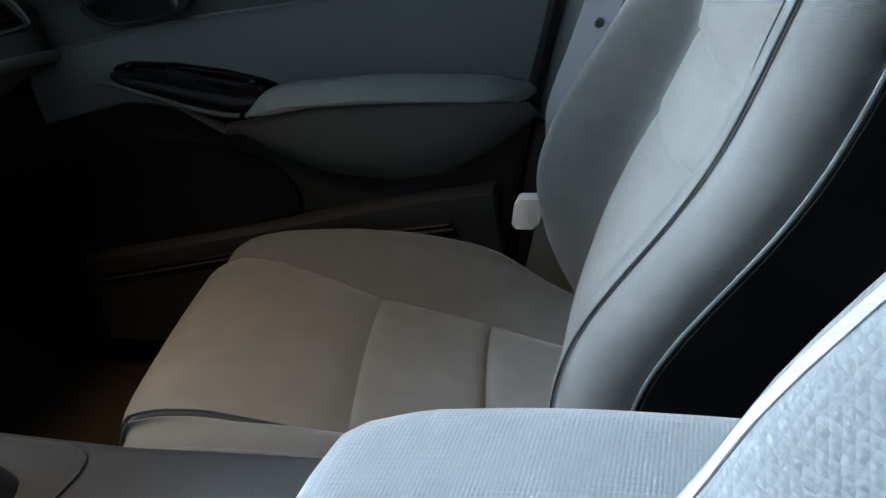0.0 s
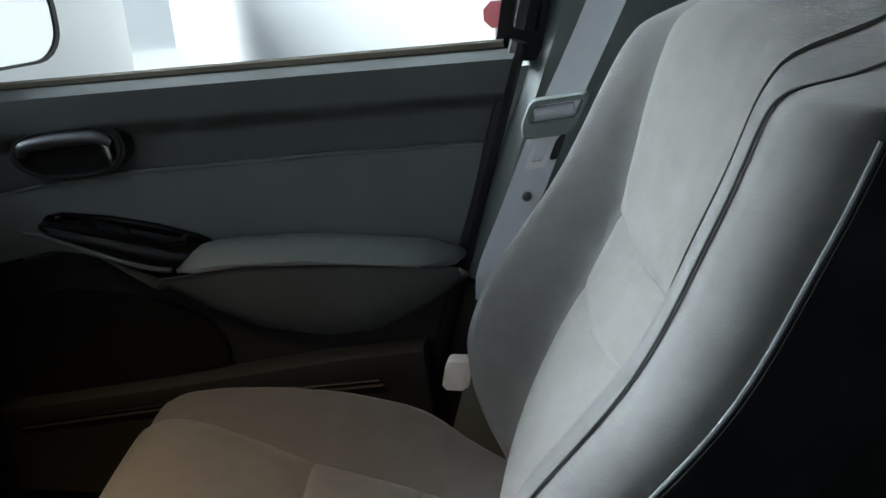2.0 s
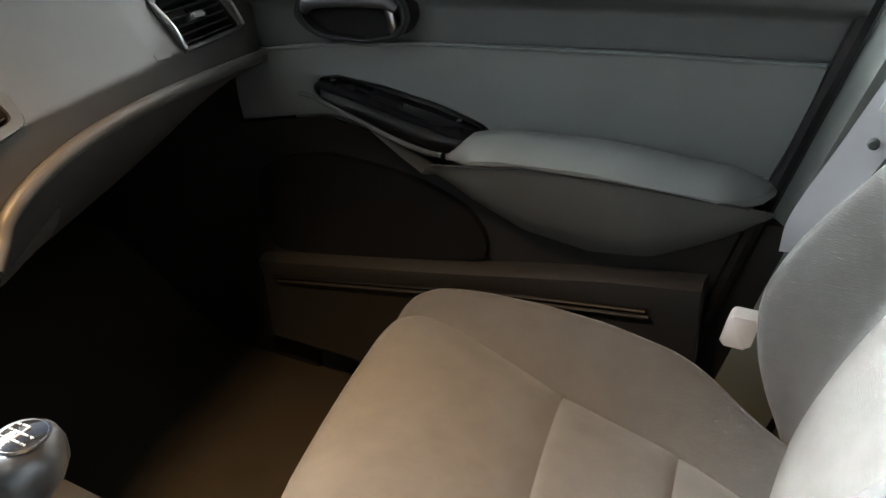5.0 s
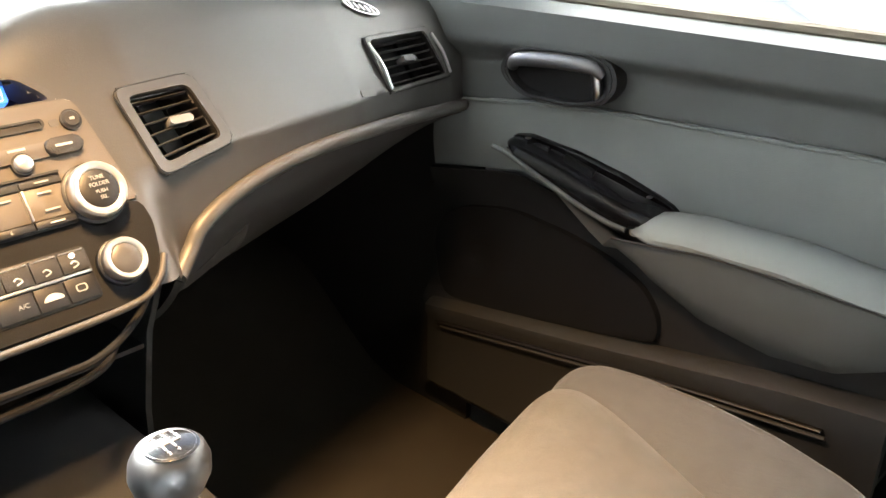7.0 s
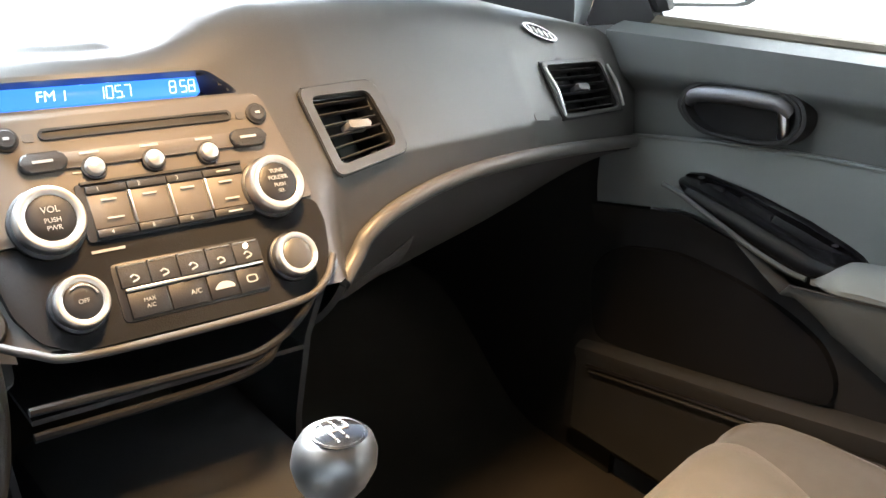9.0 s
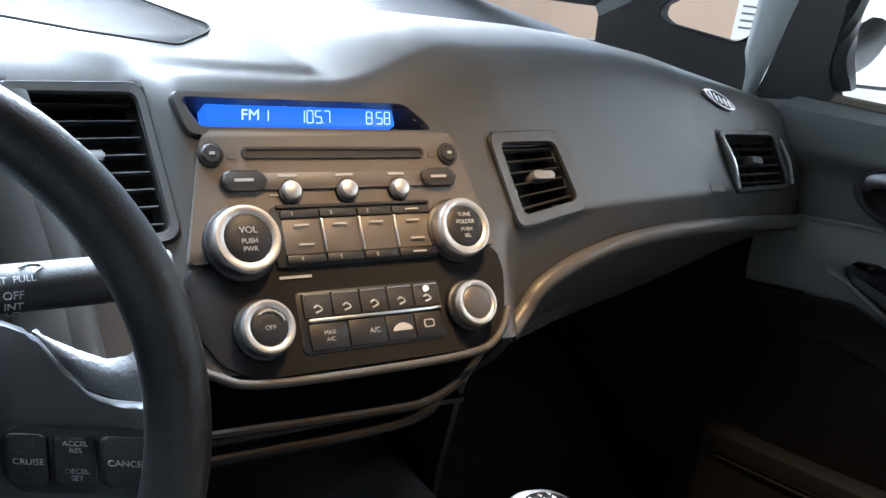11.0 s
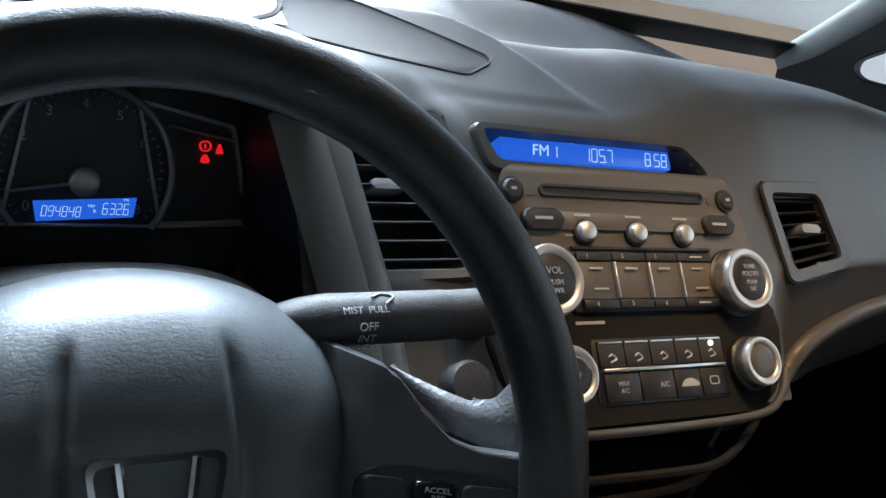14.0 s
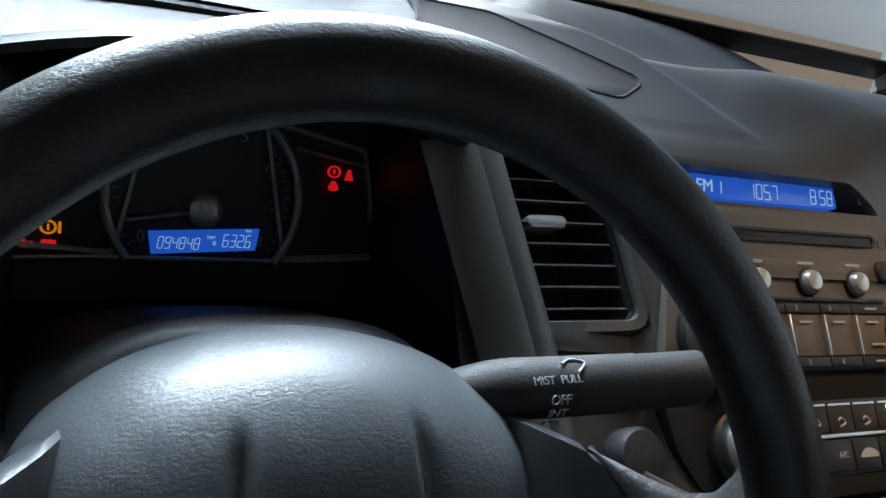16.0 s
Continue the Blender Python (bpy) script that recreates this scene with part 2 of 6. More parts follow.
def prism(poly, frame_of, d0, d1, bevel=0.002, seg=2):
    """A plate with the outline poly, from depth d0 to d1; frame_of(x, s, d) lays it into the world."""
    bm = bmesh.new()
    a = [bm.verts.new(frame_of(x, s, d0)) for x, s in poly]
    b = [bm.verts.new(frame_of(x, s, d1)) for x, s in poly]
    k = len(poly)
    top = bm.faces.new(b)
    bm.faces.new(a[::-1])
    for i in range(k):
        bm.faces.new((a[i], a[(i + 1) % k], b[(i + 1) % k], b[i]))
    if bevel:
        bmesh.ops.bevel(bm, geom=list(top.edges), offset=bevel, segments=seg, affect="EDGES", profile=0.5)
    return bm


def rounded(x0, s0, x1, s1, r, n=5):
    """A rounded rectangle's outline."""
    r = min(r, abs(x1 - x0) / 2.01, abs(s1 - s0) / 2.01)
    out = []
    for cx, cy, a in ((x1 - r, s1 - r, 0), (x0 + r, s1 - r, 90), (x0 + r, s0 + r, 180), (x1 - r, s0 + r, 270)):
        out += [(cx + r * math.cos(radians(a + 90 * i / n)), cy + r * math.sin(radians(a + 90 * i / n))) for i in range(n + 1)]
    return out


def soft_poly(poly, r=0.006, n=4):
    """poly with its corners rounded."""
    out, k = [], len(poly)
    for i in range(k):
        p, a, b = Vector(poly[i]), Vector(poly[i - 1]), Vector(poly[(i + 1) % k])
        q = min(r, (a - p).length * 0.45, (b - p).length * 0.45)
        s, e = p + (a - p).normalized() * q, p + (b - p).normalized() * q
        for j in range(n + 1):
            t = j / n
            v = s * (1 - t) ** 2 + p * 2 * t * (1 - t) + e * t * t
            out.append((v.x, v.y))
    return out


def lathe(profile, frame_of, cx, cs, n=36):
    """A turned body: profile of (radius, depth) about (cx, cs)."""
    rows = [[frame_of(cx + r * math.cos(w), cs + r * math.sin(w), d) for w in np.linspace(0, 2 * math.pi, n, endpoint=False)] for r, d in profile]
    return grid(rows, close_u=True, caps=True)


def ring(poly, hole, frame_of, d0, d1):
    """A frame between two outlines with the same number of points."""
    rows = [[frame_of(x, s, d) for x, s in o] for o, d in ((poly, d0), (poly, d1), (hole, d1), (hole, d0))]
    return grid(rows, close_u=True, close_v=True)


def inset(poly, f):
    c = sum((Vector(p) for p in poly), Vector((0, 0))) / len(poly)
    return [tuple(c + (Vector(p) - c) * f) for p in poly]


def lettering(text, frame_of, x, s, d, size, mat, parent, name="lettering", lean=0.0):
    """Flat raised letters, centred at (x, s)."""
    cu = bpy.data.curves.new(name, "FONT")
    cu.body, cu.size, cu.align_x, cu.align_y, cu.extrude, cu.shear = text, size, "CENTER", "CENTER", 0.0002, lean
    tmp = bpy.data.objects.new("tmp", cu)
    scene.collection.objects.link(tmp)
    bpy.context.view_layer.update()
    me = bpy.data.meshes.new_from_object(tmp.evaluated_get(bpy.context.evaluated_depsgraph_get()))
    bpy.data.objects.remove(tmp)
    bpy.data.curves.remove(cu)
    for v in me.vertices:
        v.co = frame_of(x + v.co.x, s + v.co.y, d + v.co.z)
    me.materials.clear()
    me.materials.append(mat)
    ob = new(name, me)
    ob.parent = parent
    return ob


def ss(x, a, b):
    t = min(1.0, max(0.0, (x - a) / (b - a)))
    return t * t * (3 - 2 * t)


def pick(x, table):
    """Smooth reading of a table of (x, value)."""
    if x <= table[0][0]:
        return table[0][1]
    for (a, u), (b, v) in zip(table, table[1:]):
        if x <= b:
            return u + (v - u) * ss(x, a, b)
    return table[-1][1]


def lin(x, table):
    return float(np.interp(x, [a for a, _ in table], [b for _, b in table]))


# ---- frames of reference ----
def stack(x, s, d):
    """On the sloping centre panel: x across, s up the slope, d out of it."""
    return Vector((x, 0.576 * s - 0.818 * d, 0.6 + 0.818 * s + 0.576 * d))


HUB, TILT = Vector((-0.345, -0.139, 0.566)), 0.409


def wheel_at(x, s, d):
    """On the steering wheel's plane."""
    return HUB + Vector((x, s * math.sin(TILT) - d * math.cos(TILT), s * math.cos(TILT) + d * math.sin(TILT)))


def dial_at(x, z, d):
    """On the instrument face: leaning back a little."""
    return Vector((x, 0.150 + (z - 0.6) * 0.25 - d * 0.97, z + d * 0.24))

# ---- structure: cabin shell ----
def sheet(name, rows, mat, t=0.01, kind="structure", label="", category=""):
    ob = part(name, thicken(grid(rows), t), mat)
    return tagged(ob, label, category, "", kind)


xs = np.linspace(-0.78, 0.78, 40)
sheet("floor", [[Vector((x, y, 0.03 + 0.16 * ss(y, 0.25, 0.55) + 0.10 * math.exp(-(x / 0.13) ** 2))) for x in xs] for y in np.linspace(-1.9, 0.62, 50)], CARPET, 0.02, label="dark carpeted car floor with a raised tunnel", category="floor")
sheet("wall_front", [[Vector((x, 0.60, z)) for x in (-0.78, 0.78)] for z in (0.0, 0.68)], DARK, 0.02, label="dark firewall under the dashboard", category="wall")
sheet("ceiling", [[Vector((x, y, 1.17 - 0.05 * (x / 0.7) ** 2 - 0.10 * ss(y, 0.0, 0.25))) for x in np.linspace(-0.66, 0.66, 16)] for y in np.linspace(-1.8, 0.02, 16)], HEADLINER, 0.03, label="light cloth headliner", category="ceiling")
sheet("wall_rear", [[Vector((x, -1.85, z)) for x in (-0.78, 0.78)] for z in (0.0, 0.85)], DARK, 0.03, label="dark wall behind the rear bench", category="wall")
for sx in (-1, 1):
    sheet("sill_panel", [[Vector((sx * 0.76, y, z)) for y in np.linspace(-1.85, 0.6, 8)] for z in (0.0, 0.12)], DARK, 0.02, label="dark plastic sill panel", category="panel")
    # roof rails and pillars
    p = part("roof_rail", tube([(sx * 0.60, 0.10, 1.06), (sx * 0.64, -0.5, 1.13), (sx * 0.64, -1.2, 1.13), (sx * 0.6, -1.8, 1.05)], 0.035, 20, 10), HEADLINER)
    tagged(p, "light plastic roof rail above the doors", "rail", "", "structure")
    p = part("pillar_rear", tube([(sx * 0.72, -1.25, 0.6), (sx * 0.66, -1.33, 1.1)], 0.06, 10, 10), PILLAR)
    tagged(p, "grey plastic rear door pillar", "pillar", "", "structure")
    lean_in = lambda y, z, d: Vector((sx * (0.692 - 0.20 * max(0.0, z - 0.70) - d), y, z))
    p = part("pillar_front", tube([(sx * 0.705, 0.56, 0.735), (sx * 0.685, 0.46, 0.795), (sx * 0.655, 0.30, 0.905), (sx * 0.60, 0.07, 1.075)], 0.026, 24, 12), PALE)
    tagged(p, "pale grey plastic windscreen pillar", "pillar", "", "structure")
    rim = [(0.56, 0.655), (0.56, 0.73), (0.50, 0.775), (0.38, 0.855), (0.26, 0.935), (0.21, 0.945), (0.215, 0.86), (0.235, 0.77), (0.245, 0.70), (0.258, 0.655)]
    gap = [(0.410, 0.733), (0.428, 0.742), (0.424, 0.757), (0.370, 0.783), (0.27, 0.838), (0.246, 0.842), (0.243, 0.80), (0.252, 0.757), (0.262, 0.738), (0.285, 0.727)]
    p = part("pillar_quarter", ring(soft_poly(rim, 0.012), soft_poly(gap, 0.010), lean_in, -0.012, 0.004), DARK)
    tagged(p, "dark trim plate round the small quarter window", "pillar", "", "structure")
    part("seal", tube([lean_in(y, z, 0.004) for y, z in soft_poly(gap, 0.010) + soft_poly(gap, 0.010)[:1]], 0.0025, 120, 6), BLACK, p)
    post = [[lean_in(y + (w - y) * v, z, 0.006 + 0.012 * math.sin(v * math.pi)) for v in np.linspace(0, 1, 9)] for z, y, w in ((0.668, 0.246, 0.242), (0.69, 0.252, 0.235), (0.72, 0.262, 0.222), (0.77, 0.252, 0.203), (0.82, 0.243, 0.182), (0.90, 0.222, 0.145), (0.98, 0.17, 0.095), (1.06, 0.11, 0.03))]
    p = part("pillar_post", thicken(grid(post), 0.004), PALE)
    tagged(p, "pale grey rounded post behind the quarter window", "pillar", "", "structure")
for sx in (-1, 1):
    sheet("wall_kick", [[Vector((sx * 0.70, y, z)) for y in np.linspace(0.10, 0.62, 8)] for z in np.linspace(0.0, 0.655, 6)], DARK, 0.012, label="dark kick panel beside the footwell", category="wall")
    # unseen panels, added to shut out the rear side windows' light
    sheet("blocker_quarter", [[Vector((sx * (0.735 - 0.13 * ss(z, 0.7, 1.15)), y, z)) for y in np.linspace(-1.86, -1.22, 8)] for z in np.linspace(0.05, 1.16, 10)], LINING, 0.012, label="unseen grey panel added to block light beside the rear bench", category="wall")
# unseen sheet, added so that no light enters through the rear window
sheet("blocker_rear", [[Vector((x, -1.86 + 0.25 * v, 0.84 + 0.30 * v)) for x in np.linspace(-0.68, 0.68, 8)] for v in np.linspace(0, 1, 6)], DARK, 0.02, label="unseen dark sheet added to block light from the rear window", category="blind")
# the unseen driver's side, closed against daylight but for its window opening
side_x = lambda z: -0.74 + 0.10 * ss(z, 0.66, 1.12)
for y0, y1, z0, z1 in ((-1.85, 0.6, 0.1, 0.72), (-1.85, 0.6, 1.02, 1.14), (-1.85, -0.50, 0.72, 1.02), (0.12, 0.6, 0.72, 1.02)):
    sheet("wall_side", [[Vector((side_x(z), y, z)) for y in np.linspace(y0, y1, 8)] for z in np.linspace(z0, z1, 6)], LINING, 0.02, label="unseen grey side panel keeping daylight out beside the driver seat", category="wall")
# windscreen and its dark printed border
ws = [[Vector((x, 0.62 - 0.10 * (x / 0.7) ** 2 - v * 0.56, 0.757 + v * 0.37)) for x in np.linspace(-0.68, 0.68, 14)] for v in np.linspace(0, 1, 8)]
o = sheet("window_1", ws, GLASS, 0.004, label="clear curved windscreen", category="windscreen")
o.visible_shadow = False
fr = [[Vector((x, 0.63 - 0.10 * (x / 0.7) ** 2 - v * 0.56, 0.760 + v * 0.37)) for x in np.linspace(-0.70, 0.70, 14)] for v in np.linspace(-0.06, 0.012, 3)]
sheet("windscreen_border", fr, DASH, 0.003, label="black border along the foot of the windscreen", category="border")

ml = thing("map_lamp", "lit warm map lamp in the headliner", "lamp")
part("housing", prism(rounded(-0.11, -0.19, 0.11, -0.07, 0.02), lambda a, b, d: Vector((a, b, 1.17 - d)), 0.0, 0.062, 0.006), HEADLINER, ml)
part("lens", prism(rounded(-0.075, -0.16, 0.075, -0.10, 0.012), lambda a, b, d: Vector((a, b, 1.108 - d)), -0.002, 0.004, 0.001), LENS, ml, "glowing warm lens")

# ---- outside ----
ground = part("ground", grid([[Vector((x, y, -0.32)) for x in (-400, -8, 8, 400)] for y in (-400, -8, 8, 400)]), CONCRETE, smooth=False)
tagged(ground, "pale concrete ground outside", "ground", "", "structure")
w = part("house_wall", prism([(-9, -0.32), (9, -0.32), (9, 3.2), (-9, 3.2)], lambda a, b, d: Vector((4.2 + 0.8 * a + 0.6 * d, 0.6 * a - 0.8 * d, b)), 0, 0.25, 0), RENDERED, smooth=False)
tagged(w, "pale rendered wall beside the car", "wall", "", "structure")
w = part("tan_wall", prism([(2.0, -0.32), (5.3, -0.32), (5.3, 0.85), (2.0, 0.85)], lambda a, b, d: Vector((a, 4.2 + d, b)), 0, 0.25, 0), TAN, smooth=False)
tagged(w, "tan rendered wall ahead of the car", "wall", "", "structure")
far = part("pale_wall", prism([(1.4, -0.32), (8.6, -0.32), (8.6, 1.5), (1.4, 1.5)], lambda a, b, d: Vector((a, 4.46 + d, b)), 0, 0.25, 0), RENDERED, smooth=False)
tagged(far, "pale rendered wall beyond the tan one", "wall", "", "structure")
for i in range(4):
    part("wall_slot", prism(rounded(5.66, 0.44 + 0.055 * i, 5.86, 0.455 + 0.055 * i, 0.004), lambda a, b, d: Vector((a, 4.455 - d, b)), 0, 0.006, 0), LINING, far)
# unseen wall, added to keep side daylight out of the cabin
w = part("blocking_wall", prism([(-7, -0.32), (2.4, -0.32), (2.4, 2.6), (-7, 2.6)], lambda a, b, d: Vector((-1.75 - d, a, b)), 0, 0.2, 0), CONCRETE, smooth=False)
tagged(w, "unseen concrete wall added to block daylight on the driver side", "wall", "", "structure")
# unseen slab overhead, added to cut off light from the high sky
w = part("blocking_roof", prism([(-2.0, -7.0), (1.8, -7.0), (1.8, 0.75), (-2.0, 0.75)], lambda a, b, d: Vector((a, b, 1.95 + d)), 0, 0.15, 0), CONCRETE, smooth=False)
tagged(w, "unseen concrete slab added above the car to block high sky light", "roof", "", "structure")
hood = part("bonnet", grid([[Vector((x, y, 0.70 - 0.10 * (y - 0.65) - 0.06 * (x / 0.7) ** 2)) for x in np.linspace(-0.78, 0.78, 16)] for y in np.linspace(0.64, 1.65, 12)]), PAINT)
tagged(hood, "white painted car bonnet beyond the windscreen", "bonnet", "", "structure")
sg = thing("stop_sign", "faded red octagonal sign on a thin post", "sign")
oc = [(0.059 * math.cos(radians(22.5 + 45 * i)), 0.059 * math.sin(radians(22.5 + 45 * i))) for i in range(8)]
part("plate", prism(oc, lambda a, b, d: Vector((3.5 - d, -0.185 + a, 0.519 + b)), 0, 0.01, 0), material("faded_red", (0.5, 0.12, 0.14), 0.6), sg)
part("post", tube([(3.52, -0.185, -0.32), (3.52, -0.185, 0.519)], 0.015, 4, 8), SILVER, sg)


# ---- dashboard ----
def face_y(x):
    """Where the sloping face of the dashboard passes z = 0.6."""
    if x > 0.16:
        return lin(x, [(0.16, 0.0235), (0.22, 0.030), (0.30, 0.038), (0.42, 0.053), (0.48, 0.070), (0.56, 0.092), (0.63, 0.112), (0.71, 0.150)])
    return pick(x, [(-0.72, 0.10), (-0.50, 0.085), (-0.46, 0.22), (-0.252, 0.22), (-0.240, 0.045), (-0.152, 0.045), (-0.110, 0.0235), (0.16, 0.0235)])


def hood_plane(y):
    """The raised deck over the instruments climbs towards the windscreen."""
    return 0.694 + 0.40 * (min(y, 0.215) - 0.105) + 0.12 * max(0.0, min(y, 0.30) - 0.215)


def hood_mask(x, y):
    """1 on the raised deck, which ends in a point before the centre of the dashboard."""
    front = lin(x, [(-0.70, 0.150), (-0.25, 0.135), (-0.154, 0.112), (-0.08, 0.105), (0.007, 0.105)])
    right = lin(y, [(0.100, 0.010), (0.105, 0.007), (0.135, -0.007), (0.165, -0.019), (0.197, -0.038), (0.22, -0.072), (0.30, -0.15), (0.40, -0.24)])
    return ss(y - front, -0.006, 0.009) * ss(right - x, -0.010, 0.012) * ss(x, -0.73, -0.66)


def dash_z(x, y):
    """Height of the dashboard's skin above its lower face."""
    f = 0.6 + (y - face_y(x)) * 1.42
    crest = lin(x, [(0.0, 0.727), (0.08, 0.734), (0.25, 0.732), (0.33, 0.727), (0.42, 0.715), (0.48, 0.703), (0.56, 0.688), (0.64, 0.672), (0.71, 0.645)])
    dome = crest - 2.5 * min(0.0, y - 0.19) ** 2
    flat = 0.681 + 0.335 * (min(y, 0.22) - 0.072) - 0.8 * max(0.0, min(y, 0.38) - 0.17) ** 2
    k = ss(x, -0.02 + 0.25 * max(0.0, 0.19 - y), 0.11 + 0.35 * max(0.0, 0.19 - y))
    top = flat + (dome - flat) * k
    top -= 0.030 * ss(y, 0.20, 0.30)
    top += 0.054 * ss(y, 0.38, 0.62)
    top += hood_mask(x, y) * max(0.0, hood_plane(y) - top) * (1 - ss(y, 0.32, 0.50))
    r = 0.018
    h = max(0.0, r - abs(f - top)) / r
    return min(f, top) - h * h * r * 0.25


dash = thing("dashboard", "grey-brown grained plastic dashboard with a sloping centre panel", "dashboard")
xs = np.concatenate([np.linspace(-0.70, -0.27, 50), np.linspace(-0.266, 0.10, 118), np.linspace(0.107, 0.70, 90)])


def lower_y(x, z):
    """The lower face: sloping at the centre, almost upright before the passenger."""
    return face_y(x) + (z - 0.6) * (0.704 - 0.584 * ss(x, 0.125, 0.165))


rows = [[Vector((x, lower_y(x, z), z)) for x in xs] for z in np.linspace(0.47, 0.596, 30)]
for w in np.linspace(0, 1, 120):
    row = []
    for x in xs:
        y = face_y(x) + (0.63 - face_y(x)) * (0.55 * w + 0.45 * w**3)
        row.append(Vector((x, y, dash_z(x, y))))
    rows.append(row)
bm = grid(rows + [[Vector((x, 0.634, 0.60)) for x in xs]])
VENTS = [
    [(-0.2190, 0.114), (-0.1390, 0.114), (-0.1285, 0.0145), (-0.1985, 0.0155)],
    [(0.150, 0.0735), (0.212, 0.0765), (0.226, 0.0240), (0.162, 0.0115)],
    [(0.477, 0.0975), (0.594, 0.1070), (0.612, 0.0520), (0.487, 0.0405)],
]
HOLE = [(-0.101, 0.0845), (0.083, 0.0835), (0.079, 0.0900), (0.062, 0.1050), (-0.112, 0.1060)]


def inside(p, quad):
    n = len(quad)
    return all((quad[(i + 1) % n][0] - quad[i][0]) * (p[1] - quad[i][1]) - (quad[(i + 1) % n][1] - quad[i][1]) * (p[0] - quad[i][0]) <= 0 for i in range(n))


STRIP_LINE = [(0.150, 0.000, 0.500), (0.171, 0.010, 0.517), (0.183, 0.013, 0.532), (0.207, 0.017, 0.545), (0.235, 0.021, 0.554), (0.28, 0.027, 0.563), (0.34, 0.034, 0.568), (0.41, 0.043, 0.568), (0.48, 0.060, 0.562), (0.558, 0.081, 0.553), (0.66, 0.112, 0.539)]
cut = []
for f in bm.faces:
    c = f.calc_center_median()
    q = (c.x, 0.576 * c.y + 0.818 * (c.z - 0.6))
    if c.x > 0.15 and c.y < 0.15 and c.z < lin(c.x, [(p[0], p[2]) for p in STRIP_LINE]) - 0.004:
        cut.append(f)
    elif c.x <= 0.15 and c.y < 0.1 and q[1] < -0.086:
        cut.append(f)
    elif -0.47 < c.x < -0.238 and c.y < 0.215 and c.z < 0.70:
        cut.append(f)
    elif c.y < 0.2 and (any(inside(q, inset(v, 1.03)) for v in VENTS) or inside(q, HOLE[::-1])):
        cut.append(f)
bmesh.ops.delete(bm, geom=cut, context="FACES")


def skin_depth(x, s):
    """How far out of the centre panel's plane the dashboard's skin lies."""
    for d in np.arange(0.03, -0.14, -0.0005):
        y, z = 0.576 * s - 0.818 * d, 0.6 + 0.818 * s + 0.576 * d
        if (z < 0.596 and y > lower_y(x, z)) or (z >= 0.596 and y > face_y(x) and z < dash_z(x, y)):
            return float(d)
    return -0.14


def skin_fit(quad):
    """A smooth surface through the skin round a vent."""
    terms = lambda x, s: (1.0, x, s, x * x, s * s, x * s)
    cx, cy = sum(p[0] for p in quad) / 4, sum(p[1] for p in quad) / 4
    spots = [(cx + (x - cx) * f, cy + (y - cy) * f) for f in (0.5, 1.15) for x, y in soft_poly(quad, 0.008)] + [(cx, cy)]
    k = np.linalg.lstsq(np.array([terms(x - cx, y - cy) for x, y in spots]), np.array([skin_depth(x, y) for x, y in spots]), rcond=None)[0]
    return lambda x, s: float(np.dot(terms(x - cx, s - cy), k))


# round the vents the pad dips under their frames
normal = stack(0, 0, 1) - stack(0, 0, 0)
SKINS = [skin_fit(quad) for quad in VENTS]
for quad, skin, reach in zip(VENTS, SKINS, (1.10, 1.20, 1.11)):
    for v in bm.verts:
        s = 0.576 * v.co.y + 0.818 * (v.co.z - 0.6)
        if v.co.y < 0.2 and inside((v.co.x, s), inset(quad, reach)):
            v.co -= normal * max(0.0, (v.co - stack(v.co.x, s, 0)).dot(normal) - skin(v.co.x, s) + 0.004)
body = part("upper_pad", bm, DASH, dash, "grained grey upper pad")

# glovebox and lower face on the passenger side, with the light strip above it
line = smooth_line(STRIP_LINE, 40)
low = [(0.15, 0.395), (0.30, 0.415), (0.47, 0.452), (0.60, 0.50), (0.66, 0.515)]


def glove_at(x, v, d=0.0):
    """On the glovebox face, v down from the strip; it curves under the dashboard."""
    i = min(range(len(line)), key=lambda k: abs(line[k].x - x))
    p = line[i]
    zb = lin(x, low)
    return Vector((x, p.y + 0.006 + 0.06 * math.sin(v * math.pi / 2) + 0.12 * (1 - math.cos(v * math.pi / 2)) - d * 0.8, p.z - 0.006 + (zb - p.z) * math.sin(v * math.pi / 2) - d * 0.6))


glove = part("glovebox", thicken(grid([[glove_at(p.x, v) for p in line] for v in np.linspace(0, 1, 18)]), 0.006), SHADEDASH, dash, "grey glovebox face under the light strip, with shade in its colour")
part("under_cover", thicken(grid([[Vector((p.x, y, lin(p.x, low) + 0.004)) for p in line[::3]] for y in (0.20, 0.60)]), 0.006), DARK, dash, "dark cover under the glovebox")
part("trim_strip", tube(STRIP_LINE, 0.0075, 48, 12, flat=1.1), STRIP, dash, "light grey trim strip")
part("glovebox_latch", thicken(grid([[glove_at(0.200 + 0.064 * u, 0.20 + 0.30 * (1 - u) * 0.6 + 0.22 * v, 0.004 + 0.004 * math.sin(v * 3.1)) for u in np.linspace(0, 1, 12)] for v in np.linspace(0, 1, 6)]), 0.003), STRIP, glove, "grey glovebox latch")
part("latch_recess", thicken(grid([[glove_at(0.264 + 0.014 * u, 0.16 + 0.26 * v, 0.001) for u in np.linspace(0, 1, 4)] for v in np.linspace(0, 1, 5)]), 0.002), BLACK, glove)
# lower centre: storage pocket under the panel, flanks
flank = [(0.150, 0.500), (0.13, 0.44), (0.12, 0.36), (0.12, 0.24)]
for sx in (-1, 1):
    rows = [[Vector((sx * x, y, z)) for y in np.linspace(0.03, 0.4, 8)] for x, z in flank]
    part("console_flank", thicken(grid(rows), 0.006), DARK, dash, "dark flank of the lower centre")
part("storage_pocket", thicken(grid([[Vector((x, y, z)) for x in np.linspace(-0.118, 0.100, 8)] for y, z in ((-0.018, 0.456), (0.10, 0.45), (0.11, 0.51), (0.0, 0.53))]), 0.004), BLACK, dash, "black open storage pocket")
